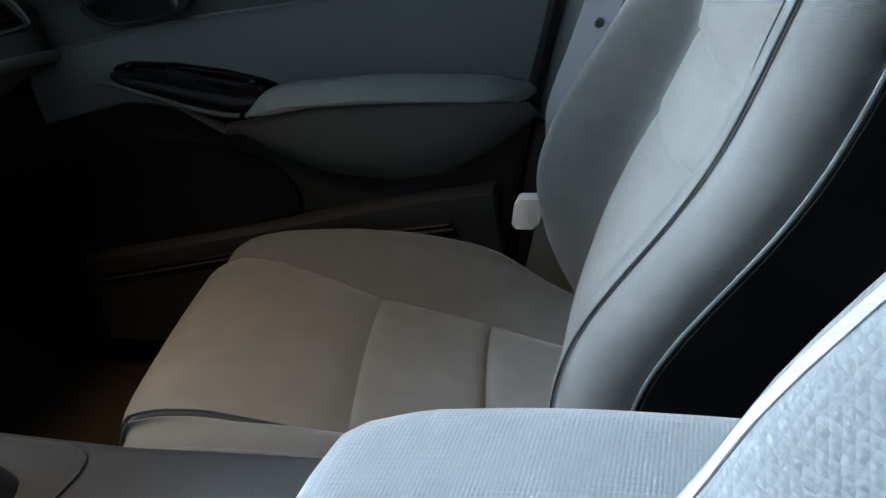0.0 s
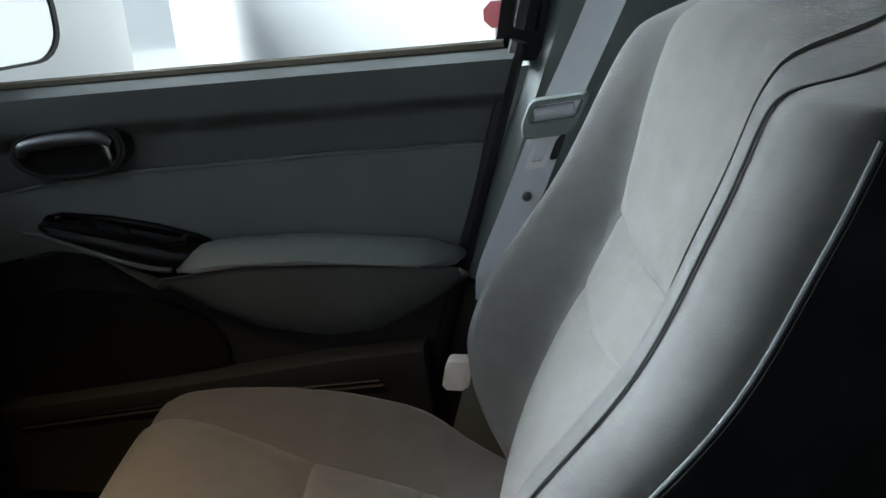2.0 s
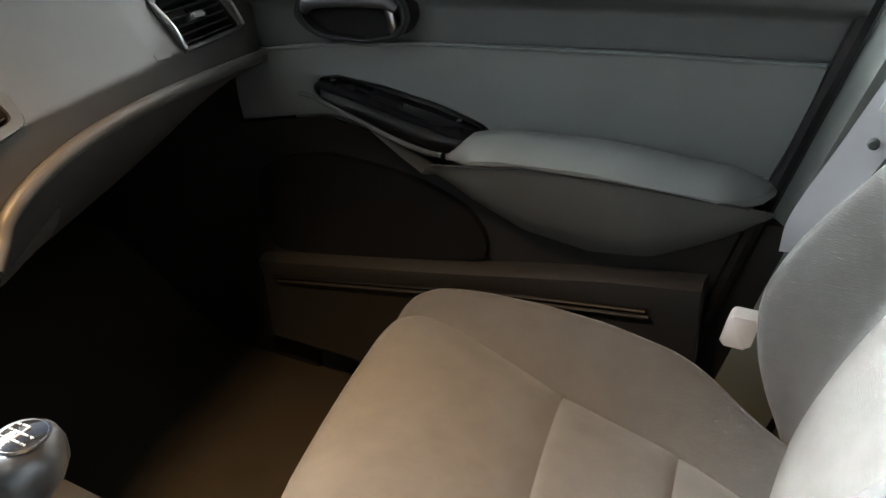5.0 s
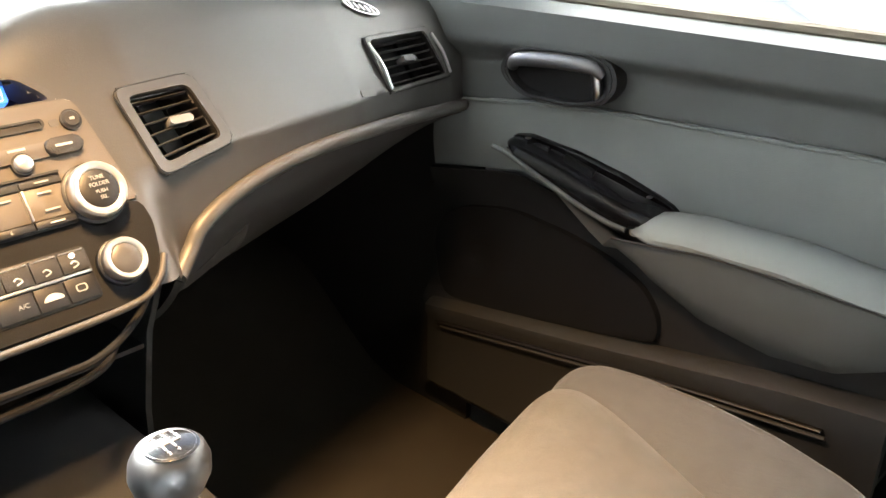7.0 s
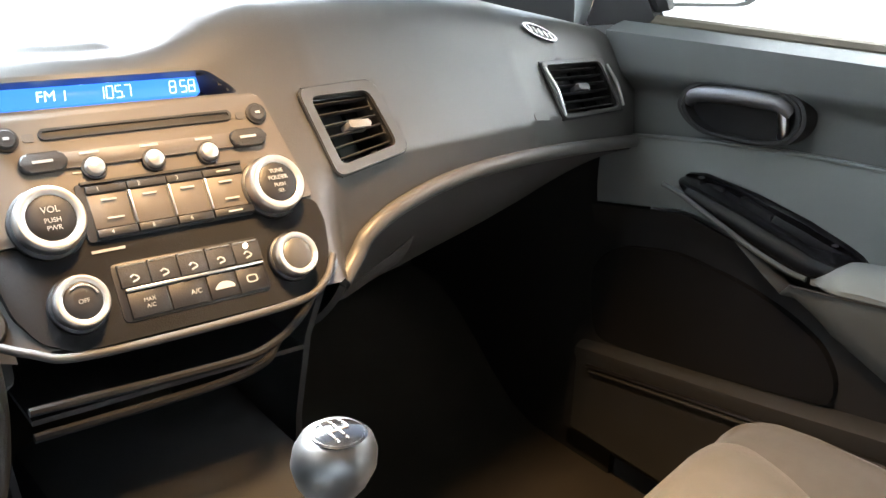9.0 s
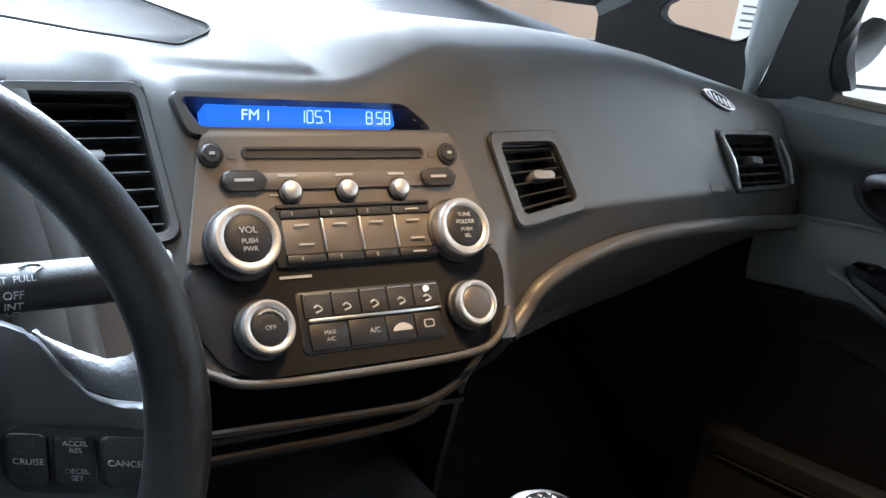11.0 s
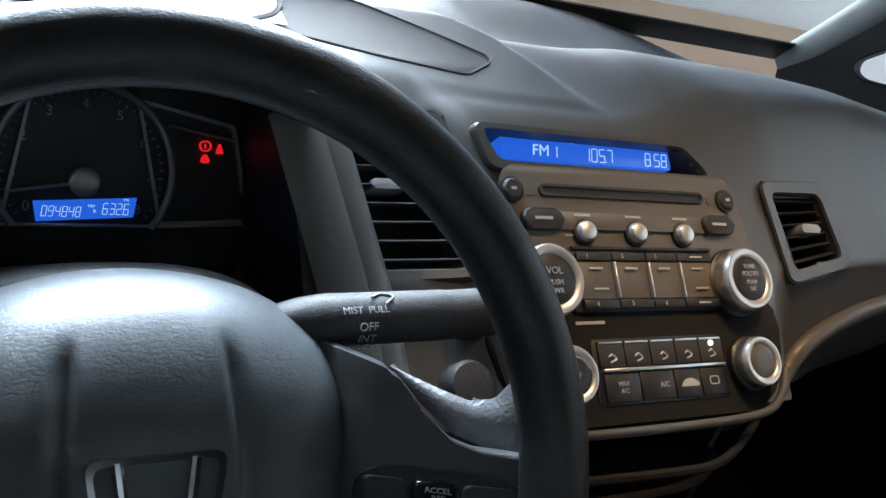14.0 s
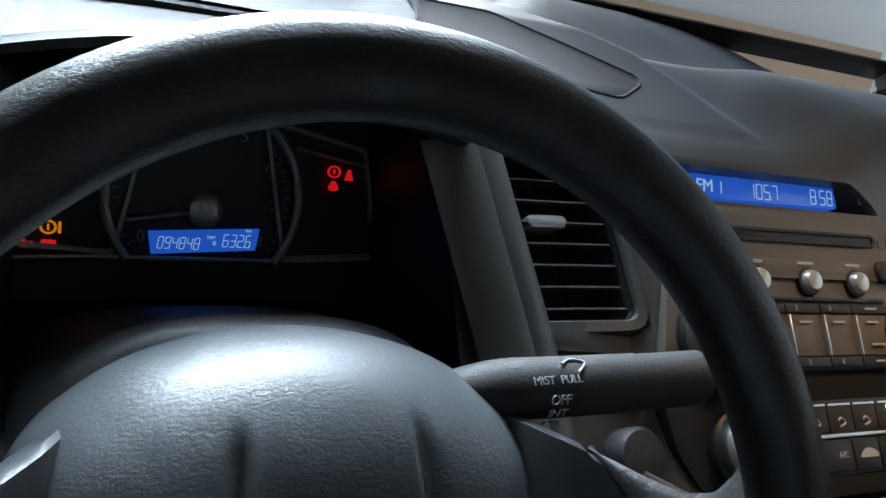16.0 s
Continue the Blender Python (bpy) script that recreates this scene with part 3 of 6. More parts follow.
part("pocket_lip", tube([(-0.125, -0.050, 0.466), (0.0, -0.048, 0.465), (0.05, -0.040, 0.467), (0.075, -0.020, 0.472)], 0.0035, 24, 8), CLIMATE, dash)
part("pocket_shelf", tube([(-0.128, -0.058, 0.491), (0.0, -0.060, 0.488), (0.045, -0.056, 0.489), (0.085, -0.040, 0.500), (0.112, -0.022, 0.518), (0.128, -0.010, 0.535)], 0.0032, 40, 8), CLIMATE, dash)
part("lower_trim", tube([stack(-0.145, -0.070, -0.02), stack(-0.118, -0.086, -0.012), stack(-0.09, -0.096, -0.008), stack(0.0, -0.098, -0.006), stack(0.08, -0.095, -0.008), stack(0.108, -0.083, -0.011), stack(0.124, -0.064, -0.016)], 0.0032, 48, 10), SHADEDASH, dash, "light grey trim under the controls")

# ---- centre panel with radio and climate controls ----
radio = thing("car_radio", "taupe metallic centre panel with radio and climate controls", "radio")
part("fascia", prism(soft_poly([(0.099, 0.082), (0.104, 0.074), (0.1205, 0.0), (0.1225, -0.012), (-0.1225, -0.012), (-0.1205, 0.0), (-0.104, 0.074), (-0.099, 0.082)], 0.003), stack, -0.06, -0.015, 0.002), PANEL, radio)
part("climate_fascia", prism(soft_poly([(0.1235, -0.0135), (0.127, -0.034), (0.122, -0.060), (0.110, -0.080), (0.088, -0.092), (-0.088, -0.092), (-0.110, -0.080), (-0.122, -0.060), (-0.127, -0.034), (-0.1235, -0.0135)], 0.006), stack, -0.06, -0.0165, 0.002), CLIMATE, radio, "dark grey climate panel")
# recessed display under a brow
hood_poly = soft_poly([(-0.112, 0.0785), (0.092, 0.0775), (0.090, 0.0900), (0.069, 0.1095), (-0.121, 0.1105)], 0.008)
hole = soft_poly([(x, y) for x, y in HOLE], 0.006)
rows = [[stack(x, y, d) for x, y in o] for o, d in ((hood_poly, -0.026), (hood_poly, -0.0175), (inset(hood_poly, 0.985), -0.0152), (inset(hole, 1.02), -0.0150), (hole, -0.0170), (inset(hole, 0.985), -0.028), (inset(hole, 0.97), -0.046))]
part("display_surround", grid(rows, close_u=True), DASH, radio, "grey surround of the display")
part("display_recess", prism(inset(hole, 1.02), stack, -0.056, -0.044, 0), BLACK, radio)
scr = part("screen", prism(rounded(-0.0925, 0.0905, 0.0585, 0.1090, 0.002), stack, -0.044, -0.0265, 0.0005), BLUE, radio, "lit blue display")


def digits(text, frame_of, x, s, d, w, h, mat, parent, pitch=1.45):
    """Seven-segment figures of a liquid crystal display, from x to the right."""
    on = {"0": "abcdef", "1": "bc", "2": "abged", "3": "abgcd", "4": "fgbc", "5": "afgcd", "6": "afgedc", "7": "abc", "8": "abcdefg", "9": "abcdfg", "F": "afge", "M": "abcef", "I": "bc"}
    bm = bmesh.new()
    q = w * 0.17
    lean = lambda px, ps: (x0 + px + 0.16 * ps, s + ps)
    x0 = x
    for c in text:
        if c in " .:":
            if c == ".":
                poly = [(0, -h / 2), (q, -h / 2), (q, -h / 2 + q), (0, -h / 2 + q)]
                bm.faces.new([bm.verts.new(frame_of(*lean(px - w * 0.28, ps), d)) for px, ps in poly])
                continue
            x0 += w * (0.9 if c == " " else 0.4)
            continue
        for k in on[c]:
            a, b = {"a": ((0, h / 2), (w, h / 2)), "d": ((0, -h / 2), (w, -h / 2)), "g": ((0, 0), (w, 0)), "b": ((w, 0), (w, h / 2)), "c": ((w, -h / 2), (w, 0)), "f": ((0, 0), (0, h / 2)), "e": ((0, -h / 2), (0, 0))}[k]
            a, b = Vector(a), Vector(b)
            t = (b - a).normalized()
            n = Vector((-t.y, t.x)) * q * 0.5
            a, b = a + t * q * 0.4, b - t * q * 0.4
            poly = [a + n, a - t * q * 0.4, a - n, b - n, b + t * q * 0.4, b + n]
            bm.faces.new([bm.verts.new(frame_of(*lean(p.x, p.y), d)) for p in poly])
        x0 += w * pitch
    return part("figures", bm, mat, parent, smooth=False)


lettering("FM", stack, -0.0605, 0.0978, -0.0262, 0.0118, LITE, scr, lean=0.15)
digits("I", stack, -0.0520, 0.0978, -0.0262, 0.0058, 0.0085, LITE, scr)
digits("105.7", stack, -0.0225, 0.0975, -0.0262, 0.0048, 0.0098, LITE, scr)
digits("8:58", stack, 0.0345, 0.0975, -0.0262, 0.0048, 0.0098, LITE, scr)
lettering("CH", stack, -0.0120, 0.1062, -0.0262, 0.0032, LITE, scr)
lettering("ST", stack, -0.0320, 0.1062, -0.0262, 0.0032, LITE, scr)


def bar(x0, s0, x1, s1, d, mat, parent, name="marking", h=0.0006):
    return part(name, prism([(x0, s0), (x1, s0), (x1, s1), (x0, s1)], stack, d, d + h, 0), mat, parent, smooth=False)


# disc slot and round keys
part("disc_slot", prism(rounded(-0.074, 0.0620, 0.070, 0.0675, 0.0025), stack, -0.0155, -0.0143, 0), BLACK, radio)
part("slot_rim", ring(rounded(-0.076, 0.0605, 0.072, 0.069, 0.004), rounded(-0.0735, 0.0625, 0.0695, 0.067, 0.002), stack, -0.016, -0.0132), DARK, radio)
for x in (-0.098, 0.094):
    b = part("round_key", lathe([(0.0075, -0.016), (0.0075, -0.0125), (0.006, -0.011), (0.0, -0.011)][:-1], stack, x, 0.0635), DARK, radio)
    part("key_rim", lathe([(0.0088, -0.0165), (0.0088, -0.013), (0.0078, -0.0128)], stack, x, 0.0635), BLACK, b)
    bar(x - 0.002, 0.0625, x + 0.002, 0.0645, -0.0109, PRINT, b)
for x in (-0.083, 0.080):
    part("disc_mark", prism(rounded(x - 0.004, 0.0605, x + 0.004, 0.0665, 0.002), stack, -0.0152, -0.0144, 0), STRIP, radio)
# key strip with three silver source buttons
part("key_strip", prism(rounded(-0.066, 0.0375, 0.068, 0.0500, 0.003), stack, -0.016, -0.0125, 0.001), PANEL, radio)
for x0, x1 in ((-0.094, -0.062), (0.064, 0.095)):
    k = part("oval_key", prism(rounded(x0, 0.0365, x1, 0.0505, 0.006), stack, -0.016, -0.0095, 0.002, 3), DARK, radio)
    bar((x0 + x1) / 2 - 0.008, 0.0425, (x0 + x1) / 2 + 0.006, 0.0445, -0.0094, PRINT, k)
for x in (-0.0445, 0.0, 0.0435):
    k = part("source_button", lathe([(0.0072, -0.016), (0.0072, -0.010), (0.006, -0.0075), (0.003, -0.0065)], stack, x, 0.0355, 24), RINGS, radio, "small silver button")
    part("button_ring", lathe([(0.0092, -0.016), (0.0090, -0.0120), (0.0075, -0.0118)], stack, x, 0.0355, 24), DARK, k)
    bar(x - 0.008, 0.0462, x + 0.006, 0.0480, -0.0124, PRINT, radio)
bar(-0.06, 0.033, -0.052, 0.0343, -0.0148, PRINT, radio)
# preset keys
part("preset_frame", prism(rounded(-0.062, -0.0185, 0.067, 0.0245, 0.002), stack, -0.016, -0.0138, 0.0005), DARK, radio)
part("preset_line", prism([(-0.058, 0.0235), (0.067, 0.0235), (0.067, 0.0255), (-0.058, 0.0255)], stack, -0.016, -0.012, 0), BLACK, radio, smooth=False)
for i, (x0, x1) in enumerate(((-0.0555, -0.0265), (-0.0255, 0.0035), (0.0045, 0.0325), (0.0335, 0.066))):
    k = part("preset_key", prism([(x0, -0.0105), (x1, -0.0105), (x1, 0.0150), (x0, 0.0150)], lambda x, s, d: stack(x, s, d + 0.0028 * math.cos((s - 0.002) / 0.0135 * 1.3)), -0.016, -0.0135, 0.0006), PANEL, radio)
    part("number_key", prism([(x0, 0.0158), (x1, 0.0158), (x1, 0.0215), (x0, 0.0215)], stack, -0.016, -0.0115, 0.0006), DARK, radio)
    part("number_key", prism([(x0, -0.0172), (x1, -0.0172), (x1, -0.0113), (x0, -0.0113)], stack, -0.016, -0.0105, 0.0006), BLACK, radio)
    if i < 3:
        part("key_divider", prism([(x1 - 0.0002, -0.0100), (x1 + 0.0012, -0.0100), (x1 + 0.0012, 0.0145), (x1 - 0.0002, 0.0145)], stack, -0.016, -0.0092, 0.0003), SILVER, radio)
        lettering(str(i + 1), stack, (x0 + x1) / 2 - 0.006, 0.0188, -0.0114, 0.0045, PRINT, radio)
        lettering(str(i + 4), stack, (x0 + x1) / 2 - 0.004, -0.0143, -0.0104, 0.0045, PRINT, radio)
    else:
        bar(x0 + 0.011, 0.0182, x1 - 0.010, 0.0194, -0.0114, PRINT, radio)
        bar(x0 + 0.011, -0.0150, x1 - 0.010, -0.0138, -0.0104, PRINT, radio)
    bar((x0 + x1) / 2 - 0.006, 0.0095, (x0 + x1) / 2 + 0.005, 0.0108, -0.0112, PRINT, k)
    if i in (0, 3):
        bar((x0 + x1) / 2 - 0.005, -0.0045, (x0 + x1) / 2 + 0.007, -0.0033, -0.0108, PRINT, k)
bar(-0.062, -0.0265, -0.038, -0.0245, -0.0162, PRINT, radio)


def knob(x, s, r, top, cap, text=()):
    k = part("knob", lathe([(r * 1.0, -0.017), (r * 1.0, top - 0.007), (r * 0.99, top - 0.0045)], stack, x, s, 48), SILVER, radio, "silver-rimmed rotary knob")
    part("knob_rim", lathe([(r * 0.99, top - 0.0045), (r * 0.975, top - 0.0018), (r * 0.93, top - 0.0002), (r * 0.86, top), (r * 0.75, top - 0.0006), (r * 0.70, top - 0.0014), (r * 0.69, top - 0.003)], stack, x, s, 48), RINGS, k, "satin silver ring")
    part("knob_cap", lathe([(r * 0.695, top - 0.004), (r * 0.685, top - 0.0016), (r * 0.6, top - 0.0008), (r * 0.3, top - 0.0004)], stack, x, s, 48), cap, k)
    part("knob_base", lathe([(r * 1.12, -0.018), (r * 1.10, -0.012), (r * 1.0, -0.0105)], stack, x, s, 48), BLACK, k)
    for i, (word, dy, size) in enumerate(text):
        lettering(word, stack, x, s + dy, top + 0.0004, size, PRINT, k)
    return k


knob(-0.086, 0.0, 0.0238, 0.002, BLACK, (("VOL", 0.005, 0.0065), ("PUSH", -0.0025, 0.0048), ("PWR", -0.008, 0.0048)))
knob(0.087, 0.0, 0.0232, 0.002, BLACK, (("TUNE", 0.0085, 0.0046), ("FOLDER", 0.003, 0.0046), ("PUSH", -0.003, 0.0042), ("SEL", -0.008, 0.0042)))
fan = knob(-0.080, -0.060, 0.0188, 0.000, BLACK, (("OFF", -0.001, 0.0045),))
arc = [stack(-0.080 + 0.0105 * math.cos(a), -0.060 + 0.0105 * math.sin(a), 0.0008) for a in np.linspace(radians(130), radians(15), 14)]
part("scale_arc", tube(arc, 0.0006, 20, 6), PRINT, fan)
knob(0.086, -0.059, 0.0178, 0.000, DASH)
# climate keys
part("climate_frame", prism(rounded(-0.053, -0.0800, 0.063, -0.0365, 0.004), stack, -0.0175, -0.0155, 0.0006), BLACK, radio)
for i in range(5):
    x0 = -0.049 + 0.0222 * i
    k = part("climate_key", prism([(x0, -0.0555), (x0 + 0.0213, -0.0555), (x0 + 0.0213, -0.0385), (x0, -0.0385)], stack, -0.017, -0.0135, 0.0007), DARK, radio)
    part("key_edge", prism([(x0 + 0.001, -0.0400), (x0 + 0.0203, -0.0400), (x0 + 0.0203, -0.0389), (x0 + 0.001, -0.0389)], stack, -0.0136, -0.0130, 0), SILVER, k, smooth=False)
    cx = x0 + 0.0105
    part("symbol", tube([stack(cx - 0.003, -0.049, -0.0133), stack(cx, -0.0475, -0.0133), stack(cx + 0.003, -0.0505, -0.0133), stack(cx - 0.002, -0.0525, -0.0133)], 0.0007, 12, 6), PRINT, k)
    if i == 4:
        part("indicator", lathe([(0.0021, -0.0136), (0.0019, -0.0120), (0.0010, -0.0115)], stack, cx, -0.0428, 16), LED, k, "lit indicator lamp")
part("silver_line", prism([(-0.047, -0.0588), (0.061, -0.0588), (0.061, -0.0566), (-0.047, -0.0566)], stack, -0.016, -0.0125, 0.0004), SILVER, radio)
for x0, x1 in ((-0.047, -0.018), (-0.017, 0.012), (0.013, 0.036), (0.037, 0.060)):
    part("climate_key", prism([(x0, -0.0785), (x1, -0.0785), (x1, -0.0598), (x0, -0.0598)], stack, -0.017, -0.0140, 0.0007), BLACK, radio)
lettering("MAX", stack, -0.032, -0.0668, -0.0138, 0.0042, PRINT, radio)
lettering("A/C", stack, -0.032, -0.0715, -0.0138, 0.0042, PRINT, radio)
lettering("A/C", stack, 0.003, -0.069, -0.0138, 0.0052, PRINT, radio)
part("symbol", prism(soft_poly([(0.017, -0.0715), (0.034, -0.0715), (0.033, -0.0685), (0.028, -0.0660), (0.023, -0.0660), (0.019, -0.0685)], 0.002), stack, -0.0142, -0.0136, 0), PRINT, radio)
part("symbol", ring(rounded(0.044, -0.0715, 0.053, -0.0655, 0.002), rounded(0.0450, -0.0707, 0.052, -0.0663, 0.0015), stack, -0.0142, -0.0136), PRINT, radio)
# hazard and blank keys at the driver's edge
k = part("hazard_key", prism(rounded(-0.143, -0.030, -0.128, -0.014, 0.003), stack, -0.040, -0.020, 0.002), DARK, radio)
bar(-0.139, -0.024, -0.133, -0.0195, -0.0198, PRINT, k)
part("round_blank", lathe([(0.016, -0.045), (0.016, -0.024), (0.014, -0.021), (0.006, -0.020)], stack, -0.141, -0.060, 32), DARK, radio)


# ---- air vents ----
def vent(corners, skin, slats, tabs, chrome=(), edge=0.014, level=0.5):
    """corners: top left, top right, bottom right, bottom left of the opening."""
    d, at = 0.0005, lambda x, y, z: stack(x, y, z + skin(x, y))
    v = thing("air_vent", "black slatted air vent in a grey frame", "air vent", group="dashboard air vents")
    tl, tr, br, bl = [Vector(c) for c in corners]
    op = soft_poly([tuple(p) for p in (tl, tr, br, bl)], 0.008)
    c = (tl + tr + br + bl) / 4
    ow = soft_poly([tuple(c + (p - c) * (1 + edge / (p - c).length)) for p in (tl, tr, br, bl)], 0.012)
    part("frame", grid([[at(x, y, z) for x, y in o] for o, z in ((ow, d - 0.02), (ow, d + 0.001), (inset(ow, 0.985), d + 0.0035), (inset(op, 1.03), d + 0.0030), (op, d - 0.001), (op, d - 0.03))], close_u=True), DASH, v, "grey vent frame")
    mid = soft_poly([tuple(c + (p - c) * (1 + 0.003 / (p - c).length)) for p in (tl, tr, br, bl)], 0.008)
    part("inner_rim", ring(mid, op, at, d - 0.01, d + 0.0005), BLACK, v)
    part("groove", tube([at(x, y, d + 0.0012) for x, y in ow + ow[:1]], 0.0011, 100, 6), BLACK, v)
    part("duct", prism(op, at, d - 0.05, d - 0.028, 0), BLACK, v)
    for i in range(slats):
        t = (i + 0.5) / slats
        a, b = tl + (bl - tl) * t, tr + (br - tr) * t
        a, b = a + (b - a) * 0.02, b - (b - a) * 0.02
        rows = [[at(*(a + (b - a) * u), d - 0.003 - 0.018 * w) + Vector((0, 0, 0.004 * w)) + Vector((0, 0, h)) for w, h in ((0, 0.0), (0.15, 0.0012), (1, 0.0008), (1, -0.0008), (0.15, -0.0012))] for u in (0, 1)]
        part("slat", grid(rows, close_u=True, caps=True), SLAT, v)
    for u in (0.3, 0.7):
        p, q = tl + (tr - tl) * u, bl + (br - bl) * u
        part("vane", thicken(grid([[at(*p, d - 0.022), at(*p, d - 0.028)], [at(*q, d - 0.022), at(*q, d - 0.028)]]), 0.001), BLACK, v)
    m = tl + (tr - tl) * tabs + ((bl - tl) + (br - tr)) * 0.5 * level
    part("tab", prism(rounded(m.x - 0.012, m.y - 0.0035, m.x + 0.012, m.y + 0.0035, 0.002), at, d - 0.014, d + 0.0015, 0.0015), TAB, v, "grey adjusting tab")
    for p, q in chrome:
        part("chrome_edge", tube([at(*p, d + 0.004), at(*((Vector(p) + Vector(q)) / 2), d + 0.006), at(*q, d + 0.004)], 0.0022, 12, 8), SILVER, v)
    return v


vent(VENTS[0], SKINS[0], 8, 0.48, edge=0.010, level=0.43)
vent(VENTS[1], SKINS[1], 6, 0.6, edge=0.015)
vent(VENTS[2], SKINS[2], 6, 0.5, chrome=(((0.470, 0.094), (0.481, 0.038)), ((0.607, 0.103), (0.622, 0.052))), edge=0.013)
part("airbag_mark", prism(rounded(0.4245, 0.0335, 0.451, 0.0415, 0.002), lambda x, y, d: stack(x, y, d - 0.24 * (x - 0.42)), -0.056, -0.0425, 0), STRIP, dash, "pale embossed mark")
# trim beside the instruments: a wide and a narrow band with a groove between
for u0, u1, h in ((0.0, 0.70, 0.004), (0.74, 1.0, 0.003)):
    rows = []
    for v in np.linspace(0, 1, 14):
        q = 0.110 - 0.19 * v
        x0, x1 = -0.244 + 0.0225 * min(1.0, v / 0.59) + 0.012 * max(0, v - 0.59), -0.2165 + 0.0215 * min(1.0, v / 0.59) + 0.02 * max(0, v - 0.59)
        rows.append([stack(x0 + (x1 - x0) * (u0 + (u1 - u0) * u), q, -0.034 + h * math.sin(math.pi * u) ** 0.6 - 0.004 * (1 - u0) * (1 - u)) for u in np.linspace(0, 1, 9)])
    part("vent_pillar", thicken(grid(rows), -0.012), DASH, dash, "grey trim beside the instruments")
part("vent_sill", prism(soft_poly([(-0.194, 0.0125), (-0.121, 0.0130), (-0.116, -0.0060), (-0.189, -0.0015)], 0.004), stack, -0.06, -0.0295, 0.003, 3), DASH, dash, "grey sill under the vent")
part("vent_foot", prism(soft_poly([(-0.195, -0.004), (-0.119, -0.008), (-0.125, -0.10), (-0.180, -0.10)], 0.006), stack, -0.08, -0.050, 0.003), DARK, dash)
spk = thing("dash_speaker", "small oval silver grille on the dashboard corner", "speaker grille")
spot = lambda x, y, d: stack(x, y, d - 0.0575 - 0.21 * (x - 0.488))
oval = [(0.488 + 0.029 * math.cos(a), 0.1385 - 0.007 * math.cos(a) + 0.0075 * math.sin(a)) for a in np.linspace(0, 2 * math.pi, 28, endpoint=False)]
part("rim", ring(oval, inset(oval, 0.86), spot, -0.012, 0.0025), SILVER, spk)
part("base", prism(inset(oval, 0.87), spot, -0.012, 0.0005, 0), DARK, spk)
for i in range(5):
    x = 0.470 + 0.009 * i
    part("bar", tube([spot(x + 0.003, 0.1345 - 0.24 * (x - 0.488), 0.0015), spot(x - 0.003, 0.1425 - 0.24 * (x - 0.488), 0.0015)], 0.0016, 5, 6), SILVER, spk)
# recessed lid on the instrument hood
lidp = soft_poly([(-0.245, 0.158), (-0.213, 0.152), (-0.161, 0.140), (-0.098, 0.1295), (-0.070, 0.149), (-0.066, 0.160), (-0.110, 0.188), (-0.156, 0.2145), (-0.245, 0.2145)], 0.007)
part("hood_lid", prism(lidp, lambda x, y, d: Vector((x, y, hood_plane(y) + d)), -0.006, 0.0002, 0.0003), LIDSKIN, dash, "grey lid panel on the hood")
part("lid_groove", tube([Vector((x, y, hood_plane(y))) for x, y in lidp + lidp[:1]], 0.0013, 120, 6), LIDSKIN, dash)
# upper instrument binnacle behind the wheel
bin_at = lambda x, y, d: Vector((x, y, hood_plane(y) + d))
binp = soft_poly([(-0.48, 0.150), (-0.262, 0.150), (-0.224, 0.172), (-0.214, 0.200), (-0.214, 0.32), (-0.48, 0.32)], 0.02)
rows = [[bin_at(x, y, d) for x, y in o] for o, d in ((binp, -0.004), (binp, 0.003), (inset(binp, 0.975), 0.004), (inset(binp, 0.955), 0.0015))]
part("upper_display_rim", grid(rows, close_u=True), DARK, dash, "dark rim of the upper display")
part("upper_display", grid([[bin_at(x, y, 0.0022) for x in np.linspace(-0.475, -0.222, 8)] for y in np.linspace(0.160, 0.32, 10)]), BLACK, dash, "unlit black upper display")

rows = []
for v in np.linspace(0, 1, 10):
    rows.append([Vector((-0.400 + 0.187 * u, 0.225 + 0.13 * v + 0.02 * u * u, 0.728 + 0.075 * (1 - abs(u) ** 6) * (0.80 + 0.20 * v))) for u in np.linspace(-1, 1, 31)])
part("upper_visor", thicken(grid(rows), 0.005), LIDSKIN, dash, "dark visor over the upper display")

# ---- instrument cluster ----
clu = thing("instrument_cluster", "unlit black instrument cluster with a blue trip display", "instrument cluster")
part("back", prism(rounded(-0.50, 0.55, -0.225, 0.70, 0.03), dial_at, -0.03, -0.006, 0), BLACK, clu)
ringo = [(-0.343 + 0.053 * math.cos(a), 0.614 + 0.053 * math.sin(a)) for a in np.linspace(radians(-40), radians(220), 40)]
part("dial_rim", tube([dial_at(x, z, 0.002) for x, z in ringo], 0.0026, 60, 8), RIMS, clu)
part("base_line", tube([dial_at(x, z, 0.001) for x, z in ((-0.448, 0.578), (-0.400, 0.5800), (-0.343, 0.5805), (-0.286, 0.5815), (-0.238, 0.5845))], 0.0014, 24, 6), RIMS, clu)
part("dial_face", prism([(-0.343 + 0.051 * math.cos(a), 0.614 + 0.051 * math.sin(a)) for a in np.linspace(0, 2 * math.pi, 40, endpoint=False)], dial_at, -0.006, -0.003, 0), BLACK, clu)
for i in range(9):
    a = radians(215 - 250 * i / 8)
    lettering(str(i), dial_at, -0.343 + 0.040 * math.cos(a), 0.614 + 0.040 * math.sin(a), -0.0028, 0.0085, FAINT, clu)
part("needle_hub", lathe([(0.009, -0.004), (0.009, 0.004), (0.006, 0.006)], dial_at, -0.343, 0.607, 24), RINGS, clu)
part("needle", tube([dial_at(-0.343, 0.607, 0.003), dial_at(-0.385, 0.600, 0.003)], 0.0011, 4, 6), FAINT, clu)
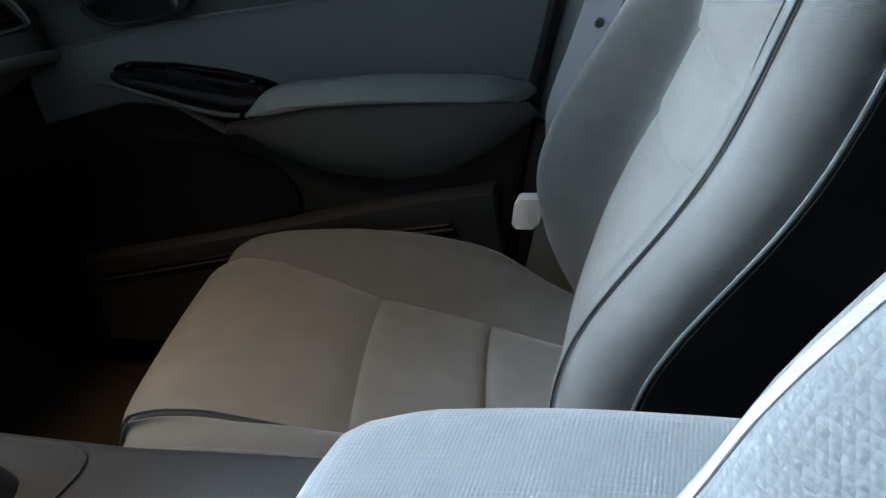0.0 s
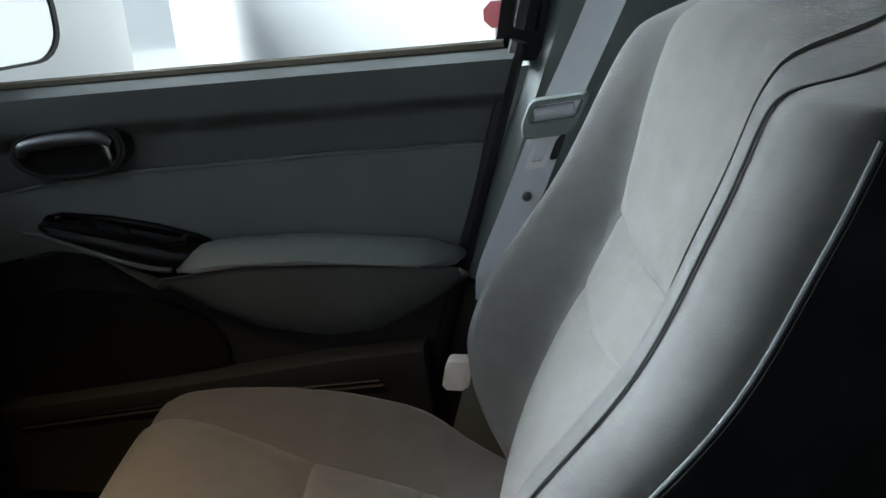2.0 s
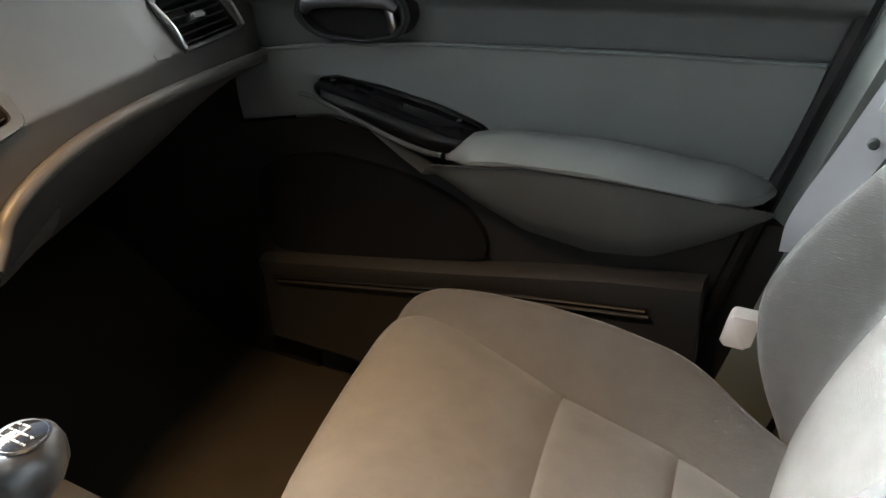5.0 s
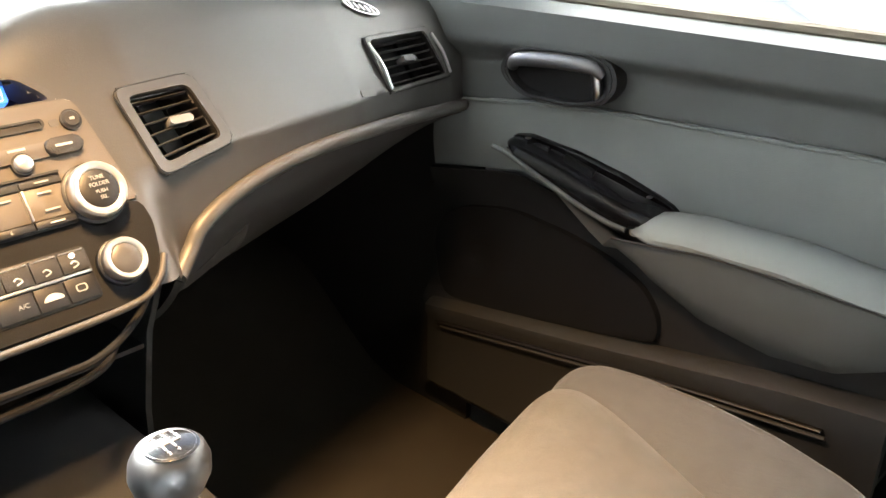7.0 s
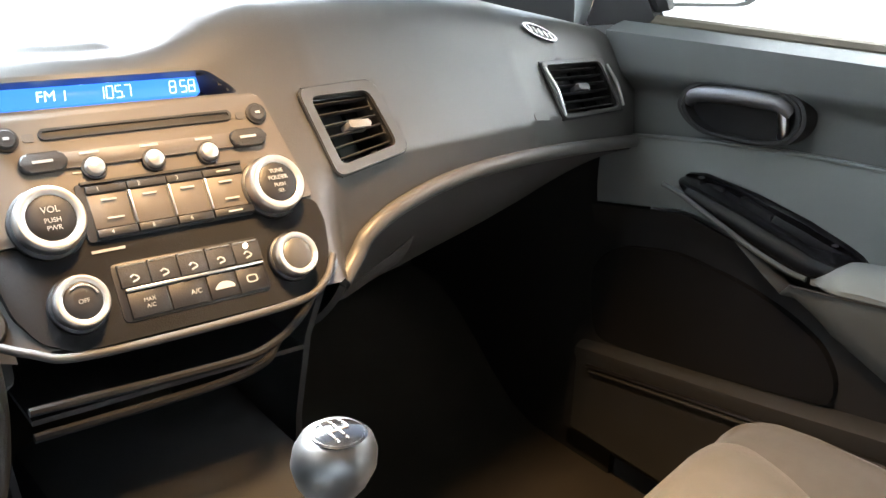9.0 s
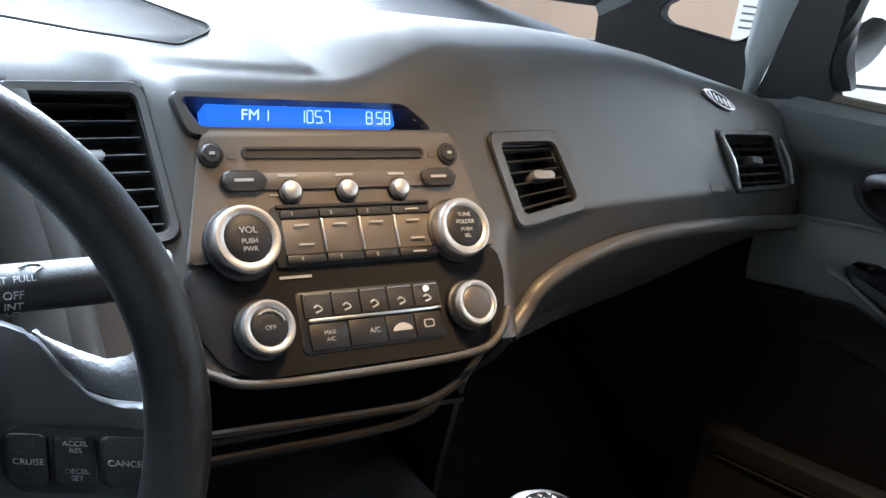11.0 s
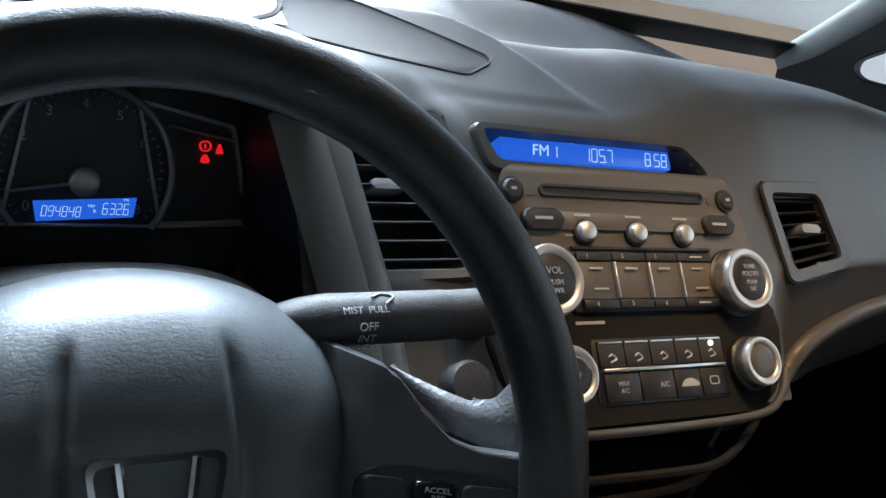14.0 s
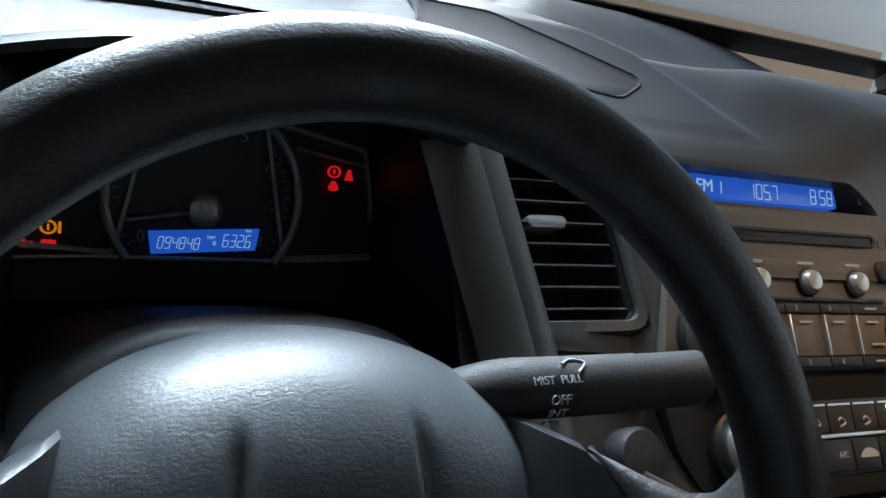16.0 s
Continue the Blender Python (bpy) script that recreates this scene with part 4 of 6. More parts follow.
for i in range(41):
    a = radians(215 - 250 * i / 40)
    r0 = 0.0465 if i % 5 else 0.0450
    part("tick", tube([dial_at(-0.343 + r * math.cos(a), 0.614 + r * math.sin(a), -0.0027) for r in (r0, 0.0485)], 0.0003, 2, 4), FAINT, clu)
for sx in (-1, 1):
    win = soft_poly([(-0.343 + sx * 0.046, 0.581), (-0.343 + sx * 0.106, 0.585), (-0.343 + sx * 0.094, 0.648), (-0.343 + sx * 0.030, 0.660)], 0.004)
    part("side_window", prism(win, dial_at, -0.008, -0.004, 0), BLACK, clu)
    part("window_rim", ring(win, inset(win, 0.93), dial_at, -0.005, 0.0008), RIMS, clu, "satin grey rim")
    part("window_bar", tube([dial_at(-0.343 + sx * 0.05, 0.645, 0.0), dial_at(-0.343 + sx * 0.096, 0.638, 0.0)], 0.0013, 8, 6), RIMS, clu)
odo = part("trip_display", prism([(-0.372, 0.5945), (-0.311, 0.5985), (-0.313, 0.5865), (-0.370, 0.5825)], dial_at, -0.004, 0.0, 0), BLUE, clu, "lit blue trip display")
digits("094848", dial_at, -0.3670, 0.5888, 0.0003, 0.0026, 0.0060, LITE, odo, 1.5)
lettering("TRIP", dial_at, -0.3385, 0.5925, 0.0003, 0.0024, LITE, odo)
lettering("B", dial_at, -0.3365, 0.5895, 0.0003, 0.0030, LITE, odo)
digits("632.6", dial_at, -0.3315, 0.5912, 0.0003, 0.0028, 0.0066, LITE, odo, 1.5)
lettering("km", dial_at, -0.3175, 0.5972, 0.0003, 0.0028, LITE, odo)


def lamp(x, z, mat, kind):
    if kind == "ring":
        ob = part("warning_lamp", ring([(x + 0.0042 * math.cos(a), z + 0.0036 * math.sin(a)) for a in np.linspace(0, 2 * math.pi, 20, endpoint=False)], [(x + 0.003 * math.cos(a), z + 0.0026 * math.sin(a)) for a in np.linspace(0, 2 * math.pi, 20, endpoint=False)], dial_at, -0.001, 0.0003), mat, clu)
        part("lamp_mark", prism([(x - 0.0005, z - 0.0016), (x + 0.0005, z - 0.0016), (x + 0.0005, z + 0.0016), (x - 0.0005, z + 0.0016)], dial_at, -0.001, 0.0003, 0), mat, ob)
    else:
        part("warning_lamp", prism(soft_poly([(x + a * 0.001, z + b * 0.001) for a, b in kind], 0.0008), dial_at, -0.001, 0.0003, 0), mat, clu)


lamp(-0.2685, 0.6335, RED, "ring")
lamp(-0.2590, 0.6320, RED, [(-2.6, -3), (2.6, -3), (2.0, 0), (1.2, 1.5), (1.0, 3.4), (-1.0, 3.4), (-1.2, 1.5), (-2.0, 0)])
lamp(-0.2685, 0.6255, RED, [(-3.2, -1.5), (-1.8, -3), (1.8, -3), (3.2, -1.5), (2.2, 1.0), (0.9, 2.8), (-0.9, 2.8), (-2.2, 1.0)])
lamp(-0.422, 0.594, AMBER, "ring")
lamp(-0.4165, 0.594, AMBER, [(-0.7, -3), (0.7, -3), (0.7, 3), (-0.7, 3)])
lamp(-0.4215, 0.5855, RED, [(-3.6, -2.4), (3.6, -2.4), (3.6, 2.2), (-3.6, 2.2)])
lamp(-0.433, 0.5855, RED, [(-3.8, 0.4), (-1, -2.0), (2.4, -2.0), (4.2, 1.4), (1, 0.6), (0.5, 2.2), (-1.5, 2.2)])
# hood over the cluster: side walls, roof and floor
for sx in (-1, 1):
    rows = [[Vector((-0.343 + sx * (0.0985 + v * v * (0.0255 - 0.026 * w)), 0.20 + (0.018 + 0.088 * w - 0.20) * v, 0.555 + 0.125 * w)) for v in np.linspace(0, 1, 8)] for w in np.linspace(0, 1, 8)]
    part("hood_wall", thicken(grid(rows), 0.006), BLACK, clu)
part("hood_top", thicken(grid([[Vector((-0.343 + 0.112 * u, 0.062 + 0.10 * v + 0.012 * u * u, 0.690 + 0.024 * v**0.6 - 0.014 * u * u * (1 - v))) for u in np.linspace(-1, 1, 17)] for v in np.linspace(0, 1, 12)]), 0.005), BLACK, dash, "rounded hood over the instruments")
part("hood_roof", thicken(grid([[Vector((-0.343 + 0.112 * u, 0.21 - 0.15 * v, 0.684 + 0.016 * (1 - u * u) + 0.012 * v)) for u in np.linspace(-1, 1, 12)] for v in np.linspace(0, 1, 6)]), 0.004), BLACK, clu)
part("hood_floor", thicken(grid([[Vector((-0.343 + 0.13 * u, 0.18 - 0.20 * v, 0.556 - 0.012 * v + 0.012 * (1 - u * u) * v)) for u in np.linspace(-1, 1, 12)] for v in np.linspace(0, 1, 6)]), 0.004), SATIN, clu)

# ---- steering wheel ----
sw = thing("steering_wheel", "black leather steering wheel with silver spoke inserts", "steering wheel")
RIM = 0.1718
part("rim", tube([wheel_at(RIM * math.cos(a), RIM * math.sin(a), 0) for a in np.linspace(0, 2 * math.pi, 120, endpoint=False)], 0.0165, closed=True, sides=20, up=wheel_at(0, 0, 1) - HUB, flat=0.95), LEATHER, sw, "grained black leather rim")


PAD = [(-0.105, 0.045), (-0.085, 0.070), (-0.05, 0.092), (-0.015, 0.1015), (0.020, 0.103), (0.040, 0.099), (0.056, 0.089), (0.067, 0.076), (0.075, 0.063), (0.081, 0.048), (0.0855, 0.030), (0.0880, 0.010)]


ring_of = smooth_line([(h, q, 0) for q, h in PAD] + [(-h, q, 0) for q, h in PAD[::-1]], 300)
rows = []
for r in [0.02, 0.10, 0.18] + list(np.linspace(0.24, 0.92, 46)) + [0.935, 0.95, 0.963, 0.975, 0.985, 0.993, 1.0]:
    row = []
    for p in ring_of:
        x, q = p.x * r * 1.035, -0.015 + (p.y + 0.015) * r * 1.035
        off = abs(x) - 0.033 - 0.09 * (0.045 - q)
        g = math.exp(-(min(off, 0.0) / 0.0022) ** 2) * math.exp(-(max(off, 0.0) / 0.006) ** 2) * ss(q, -0.12, -0.05) * (1 - ss(q, 0.040, 0.064))
        row.append(wheel_at(x, q, -0.106 + 0.070 * max(0.0, 1 - r**3.4) ** 0.5 - 0.0042 * g))
    rows.append(row)
part("airbag_cover", grid(rows, close_u=True, caps=True), PADSKIN, sw, "grained dark airbag cover")
hub = [(h * 0.93, q * 0.93 - 0.002) for q, h in PAD]
part("hub_shell", prism(soft_poly(hub + [(-h, q) for h, q in hub[::-1]], 0.008), wheel_at, -0.130, -0.103, 0.003), DARK, sw, "dark shell behind the airbag cover")
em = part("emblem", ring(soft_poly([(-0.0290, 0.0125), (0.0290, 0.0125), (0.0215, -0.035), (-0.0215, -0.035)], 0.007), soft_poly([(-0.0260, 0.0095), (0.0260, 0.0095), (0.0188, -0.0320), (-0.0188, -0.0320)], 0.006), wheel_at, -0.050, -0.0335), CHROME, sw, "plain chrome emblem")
for sx in (-1, 1):
    part("emblem_bar", tube([wheel_at(sx * 0.0160, 0.0105, -0.0345), wheel_at(sx * 0.0105, -0.0325, -0.0345)], 0.0026, 8, 8), CHROME, em)
part("emblem_bar", tube([wheel_at(-0.0125, -0.013, -0.0345), wheel_at(0.0125, -0.013, -0.0345)], 0.0022, 8, 8), CHROME, em)


def spoke_at(x, s, d):
    """On a spoke, which rises from the hub to the rim."""
    return wheel_at(x, s, d + lin(abs(x), [(0.05, -0.110), (0.078, -0.088), (0.092, -0.064), (0.105, -0.052), (0.125, -0.041), (0.15, -0.026), (0.172, -0.010)]))


SPOKE_TOP = [(0.060, 0.0725), (0.080, 0.0610), (0.098, 0.0510), (0.115, 0.0420), (0.133, 0.0310), (0.146, 0.0245), (0.156, 0.0255), (0.163, 0.034), (0.166, 0.050)]
SPOKE_LOW = [(0.060, -0.060), (0.10, -0.055), (0.14, -0.055), (0.172, -0.062)]
REST_LOW = [(0.1150, 0.0420), (0.1190, 0.0360), (0.1260, 0.0235), (0.1380, 0.0090), (0.150, 0.0030), (0.172, -0.001)]
for sx in (-1, 1):
    rows = []
    for x in np.linspace(0.060, 0.172, 45):
        up = lin(x, SPOKE_TOP) if x < 0.166 else 0.050
        if x > 0.113:
            up = lin(x, REST_LOW) - 0.0012
        lo = lin(x, SPOKE_LOW)
        prof = [(up, -0.022), (up - 0.0002, -0.006), (up - 0.003, -0.001)] + [(up - 0.003 + (lo + 0.003 - up + 0.003) * v, 0.0008 * math.sin(v * 3.1)) for v in np.linspace(0.08, 0.92, 9)] + [(lo + 0.003, -0.001), (lo, -0.007), (lo, -0.022)]
        rows.append([spoke_at(sx * x, q, d) for q, d in prof])
    sp = part("spoke", grid(rows, caps=True), SPOKE, sw, "dark grey satin spoke")
    # textured thumb rest in the crook of spoke and rim
    rows = []
    for x in np.linspace(0.1150, 0.170, 34):
        up, lo = (lin(x, SPOKE_TOP) if x < 0.166 else 0.052), lin(x, REST_LOW)
        rows.append([spoke_at(sx * x, up + (lo - up) * v, -0.008 + 0.0105 * math.sin((0.16 + 0.62 * v) * math.pi) * min(1.0, (up - lo) / 0.018)) for v in np.linspace(0, 1, 14)])
    part("thumb_rest", thicken(grid(rows), 0.003), THUMB, sp, "silver knurled thumb rest")
    part("lower_spoke", tube([wheel_at(sx * 0.03, -0.085, -0.075), wheel_at(sx * 0.045, -0.13, -0.045), wheel_at(sx * 0.06, -0.163, -0.006)], 0.012, 12, 10), DARK, sw)
    key_at = lambda x, s, d: spoke_at(sx * x, s - 0.14 * (x - 0.10), d)
    keys = part("key_pad", prism(rounded(0.096, -0.0385, 0.166, -0.0035, 0.013), key_at, -0.006, 0.0018, 0.0012), BLACK, sp)
    for i, (a, b) in enumerate(((0.0985, 0.1165), (0.1185, 0.1375), (0.1395, 0.1610))):
        k = part("key", prism(rounded(a, -0.0345, b, -0.0085, 0.0035), key_at, 0.0, 0.0045 if i != 1 else 0.0060, 0.0016, 3), GLOSS if i == 1 else DARK, keys)
    if sx > 0:
        lettering("CRUISE", key_at, 0.1075, -0.0225, 0.0056, 0.0042, PRINT, keys)
        lettering("CANCEL", key_at, 0.1500, -0.0220, 0.0058, 0.0044, PRINT, keys)
        for word, q in (("ACCEL", -0.0125), ("RES", -0.0160), ("DECEL", -0.0265), ("SET", -0.0300)):
            lettering(word, key_at, 0.1280, q, 0.0068, 0.0036, PRINT, keys)
# column shroud
col = thing("steering_column", "black plastic steering column shroud", "steering column")
rows = []
for v in np.linspace(0, 1, 24):
    y, zc = 0.002 + 0.105 * v, 0.535
    h = (0.074 - 0.040 * v) * (0.80 + 0.20 * min(1.0, v * 6) ** 0.5)
    rows.append([Vector((-0.345 + 0.100 * math.copysign(abs(math.cos(a)) ** 0.75, math.cos(a)), y, zc + (h if math.sin(a) > 0 else 0.085) * math.copysign(abs(math.sin(a)) ** 0.9, math.sin(a)))) for a in np.linspace(0, 2 * math.pi, 56, endpoint=False)])
part("shroud", grid(rows, close_u=True, caps=True), SHROUD, col)
part("ignition_lock", lathe([(0.019, -0.02), (0.019, 0.006), (0.016, 0.010), (0.008, 0.010)], lambda a, b, d: Vector((-0.222 + a, -0.03 - d, 0.533 + b)), 0, 0, 28), DARK, col, "dark round ignition lock")
# wiper stalk
st = thing("wiper_stalk", "black wiper stalk with white markings", "stalk")
pts = [(-0.300, -0.028, 0.580), (-0.265, -0.036, 0.591), (-0.230, -0.040, 0.594), (-0.187, -0.042, 0.596)]
part("arm", tube(pts, 0.0128, 24, 16, taper=lambda t: 0.72 + 0.34 * ss(t, 0, 0.5)), DARK, st)
part("collar", tube([(-0.186, -0.042, 0.596), (-0.150, -0.043, 0.598)], 0.0132, 10, 16), DARK, st, "grey end piece")
part("gap", tube([(-0.1885, -0.042, 0.596), (-0.1855, -0.042, 0.596)], 0.0131, 4, 16), BLACK, st)


def stalk_face(x, s, d):
    c = Vector((x, -0.0415, 0.5945 + (x + 0.2) * 0.03))
    a = radians(62) + s / 0.0140
    return c + Vector((0, -math.cos(a), math.sin(a))) * (0.0140 + d)


lettering("MIST  PULL", stalk_face, -0.237, -0.004, 0.0003, 0.0052, FAINT, st)
lettering("OFF", stalk_face, -0.236, -0.0125, 0.0003, 0.0060, FAINT, st)
lettering("INT", stalk_face, -0.236, -0.019, 0.0003, 0.0060, FAINT, st)
lettering("LO", stalk_face, -0.236, -0.0255, 0.0003, 0.0060, FAINT, st)
part("symbol", tube([stalk_face(-0.2320, 0.004, 0.0004), stalk_face(-0.2260, 0.0068, 0.0004), stalk_face(-0.2200, 0.004, 0.0004), stalk_face(-0.2255, -0.001, 0.0004)], 0.0006, 16, 6), FAINT, st)

# ---- centre console ----
con = thing("centre_console", "dark plastic centre console between the seats", "console")
rows = []
for y, zt, hw in ((0.12, 0.36, 0.115), (-0.05, 0.365, 0.11), (-0.20, 0.37, 0.10), (-0.34, 0.375, 0.09), (-0.50, 0.385, 0.085), (-0.95, 0.385, 0.085)):
    rows.append([Vector((x, y, z)) for x, z in ((-hw - 0.01, 0.04), (-hw, zt - 0.05), (-hw + 0.012, zt - 0.008), (-hw + 0.03, zt), (hw - 0.03, zt), (hw - 0.012, zt - 0.008), (hw, zt - 0.05), (hw + 0.01, 0.04))])
part("body", grid(rows, caps=True), DARK, con)
part("shift_surround", prism(rounded(-0.065, -0.33, 0.065, -0.16, 0.03), lambda a, b, d: Vector((a, b, 0.369 + d)), -0.002, 0.008, 0.003), DARK, con)
lid = thing("console_armrest", "grey knitted-cloth armrest lid on the console", "armrest")
rows = []
for t in np.linspace(0, 1, 30):
    y = -0.545 - 0.36 * t
    hw = 0.070 * (0.45 + 0.55 * min(1.0, t / 0.16) ** 0.5 if t > 0 else 0.42)
    hh = 0.045 * (0.40 + 0.40 * min(1.0, t / 0.06) ** 0.5 + 0.20 * ss(t, 0.0, 0.45))
    cz = 0.428 + 0.004 * math.sin(t * 3)
    rows.append([Vector((-0.040 + (hw + 1e-4) * math.copysign(abs(math.cos(a)) ** 0.45, math.cos(a)), y, cz + hh * math.copysign(abs(math.sin(a)) ** 0.55, math.sin(a)))) for a in np.linspace(0, 2 * math.pi, 40, endpoint=False)])
part("lid", grid(rows, close_u=True, caps=True), KNIT, lid)
part("base", prism(rounded(-0.095, -0.90, 0.015, -0.565, 0.02), lambda a, b, d: Vector((a, b, 0.375 + d)), 0, 0.04, 0.004), DARK, lid)
# gear lever
gl = thing("gear_lever", "silver and black five-speed gear knob on a dark boot", "gear lever")
K = Vector((-0.018, -0.25, 0.520))
rows = []
for t, r in ((-0.030, 0.010), (-0.024, 0.013), (-0.012, 0.0205), (0.0, 0.0243), (0.010, 0.0238), (0.018, 0.0205), (0.0225, 0.015)):
    rows.append([K + Vector((r * math.cos(a), r * 0.98 * math.sin(a) - t * 0.15, t)) for a in np.linspace(0, 2 * math.pi, 32, endpoint=False)])
part("knob", grid(rows, close_u=True, caps=True), KNOBMETAL, gl, "satin silver knob")
cap = lambda x, s, d: K + Vector((x, s * 0.93 - 0.0045, 0.0212 + d - 8.0 * (x * x + s * s)))
part("knob_cap", grid([[cap(r * math.cos(a), r * math.sin(a), 0.003) for a in np.linspace(0, 2 * math.pi, 32, endpoint=False)] for r in (0.0165, 0.015, 0.009, 0.003)], close_u=True, caps=True), GLOSS, gl, "black gear pattern cap")
for x in (-0.006, 0.0, 0.006):
    part("pattern_line", tube([cap(x, -0.006, 0.0034), cap(x, 0.006 if x < 0.005 else 0.0, 0.0034)] if x < 0.005 else [cap(x, 0.0, 0.0034), cap(x, 0.006, 0.0034)], 0.0007, 5, 6), PRINT, gl)
part("pattern_line", tube([cap(-0.006, 0, 0.0034), cap(0.006, 0, 0.0034)], 0.0007, 5, 6), PRINT, gl)
for x, s, c in ((-0.006, 0.0092, "1"), (0, 0.0092, "3"), (0.006, 0.0092, "5"), (-0.006, -0.0092, "2"), (0, -0.0092, "4")):
    lettering(c, cap, x, s, 0.0036, 0.0042, PRINT, gl)
part("shaft", tube([K + Vector((0, 0.006, -0.12)), K + Vector((0, 0.004, -0.026))], 0.009, 6, 12), SILVER, gl)
part("boot", grid([[Vector((K.x + r * math.cos(a) * (1 + 0.06 * math.sin(5 * a)), K.y + r * math.sin(a), z)) for a in np.linspace(0, 2 * math.pi, 36, endpoint=False)] for r, z in ((0.055, 0.376), (0.045, 0.395), (0.034, 0.41), (0.024, 0.425), (0.014, 0.44))], close_u=True, caps=True), LEATHER, gl)

# ---- passenger door ----
door = thing("door_1", "closed front passenger door with grey cloth insert and armrest", "car door", kind="structure")


def z_trim(y):
    return lin(y, [(-0.60, 0.600), (-0.575, 0.599), (-0.40, 0.592), (-0.10, 0.573), (0.0, 0.562), (0.10, 0.546), (0.16, 0.535)])


def z_sill(y):
    return 0.686 - 0.033 * (y - 0.05)


def y_rear(z):
    return -0.621 + (0.721 - z) * 0.31


def sheet_door(name, z0, z1, depth, mat, label, y0=0.17, n=46, k=14, inset_rear=0.0, parent=None):
    rows = []
    for v in np.linspace(0, 1, k):
        row = []
        for u in np.linspace(0, 1, n):
            zz = 0.5
            for _ in range(3):
                yr = y_rear(zz) + inset_rear
                y = y0 + (yr - y0) * u
                zz = z0(y) + (z1(y) - z0(y)) * v
            row.append(Vector((depth(y, v), y, zz)))
        rows.append(row)
    return part(name, thicken(grid(rows), 0.004), mat, parent or door, label)


sheet_door("upper_pad", lambda y: z_trim(y) + 0.003, z_sill, lambda y, v: 0.676 - 0.026 * ss(v, 0.36, 0.60) + 0.034 * ss(v, 0.93, 1.0), LINING, "grey grained upper door pad", k=26)
sheet_door("cloth_insert", lambda y: lin(y, [(-0.60, 0.48), (-0.2, 0.455), (-0.1, 0.45), (0.02, 0.47), (0.17, 0.44)]), z_trim, lambda y, v: 0.677 - 0.006 * math.sin(v * math.pi) - 0.001 * ss(v, 0.93, 1.0), DOORCLOTH, "grey cloth door insert", k=22)
sheet_door("lower_panel", lambda y: 0.09, lambda y: lin(y, [(-0.60, 0.478), (-0.2, 0.453), (-0.1, 0.448), (0.02, 0.468), (0.17, 0.438)]), lambda y, v: 0.678 - 0.012 * ss(v, 0.9, 1.0) - 0.018 * (1 - ss(v, 0.40, 0.50)), DARK, "dark grey lower door panel", k=30)
part("trim_edge", tube([(0.6715, y, z_trim(y) + 0.001) for y in np.linspace(0.14, -0.572, 12)], 0.0026, 40, 8), DOORCLOTH, door, "grey edge above the cloth")
part("rear_edge", tube([(0.672, y_rear(z), z) for z in (0.10, 0.3, 0.5, 0.716)], 0.010, 20, 8), BLACK, door, "black door edge seal")
part("window_seal", tube([(0.690, y, z_sill(y) + 0.002) for y in np.linspace(0.16, -0.60, 10)], 0.008, 30, 8), material("tan_seal", (0.10, 0.085, 0.06), 0.8), door, "brownish window seal")
part("outer_skin", thicken(grid([[Vector((0.742 - 0.03 * ss(z, 0.4, 0.7), y, z)) for y in np.linspace(0.30, -0.72, 10)] for z in np.linspace(0.04, 0.684, 8)]), 0.006), PAINT, door, "white outer door skin")
# armrest
arm_top = lambda y: lin(y, [(-0.545, 0.474), (-0.50, 0.486), (-0.36, 0.495), (-0.25, 0.490), (-0.20, 0.482), (-0.165, 0.462)])
arm_mid = lambda y: lin(y, [(-0.545, 0.468), (-0.52, 0.468), (-0.37, 0.470), (-0.28, 0.468), (-0.195, 0.456), (-0.160, 0.452)])
arm_low = lambda y: lin(y, [(-0.545, 0.445), (-0.50, 0.412), (-0.46, 0.390), (-0.419, 0.370), (-0.353, 0.362), (-0.27, 0.372), (-0.20, 0.400), (-0.15, 0.434), (-0.10, 0.457), (-0.05, 0.478), (0.02, 0.503)])
ys = np.linspace(-0.160, -0.545, 50)


def swell(y, a=-0.16, b=-0.545):
    t = (y - a) / (b - a)
    return min(1.0, max(0.0, t * 7)) ** 0.5 * min(1.0, max(0.0, (1 - t) * 9)) ** 0.5


rows = []
for y in ys:
    w = swell(y)
    zt, zm = arm_top(y), arm_mid(y)
    prof = [(0.680, zt - 0.006), (0.655, zt + 0.002), (0.632, zt + 0.001), (0.612, zt - 0.006), (0.602, zt - 0.017), (0.602, zm + 0.004), (0.606, zm)]
    rows.append([Vector((0.680 - (0.680 - x) * (0.25 + 0.75 * w), y, zm + (z - zm) * (0.4 + 0.6 * w))) for x, z in prof])
part("armrest_pad", grid(rows, caps=True), DOORCLOTH, door, "soft grey armrest pad")
rows = []
for y in np.linspace(0.02, -0.545, 60):
    w = swell(y, -0.02, -0.545)
    zl = arm_low(y) - 0.003
    zm = max(zl + 0.010, arm_mid(y) if y < -0.16 else arm_low(y) + 0.003)
    xo = 0.608 if y < -0.16 else 0.608 + 0.028 * ss(y, -0.16, 0.0)
    rows.append([Vector((x, y, z)) for x, z in ((xo - 0.001, zm), (xo + 0.003, zm - (zm - zl) * 0.3), (xo + 0.016, zm - (zm - zl) * 0.65), (xo + 0.038 * 0.9, zl + 0.004), (0.668, zl - 0.008), (0.682, zl - 0.010))])
part("armrest_body", grid(rows, caps=True), LINING, door, "grey armrest body")
part("armrest_seam", tube([(0.6035, y, arm_mid(y) + 0.001) for y in np.linspace(-0.165, -0.53, 14)], 0.0013, 40, 6), SEAM, door)
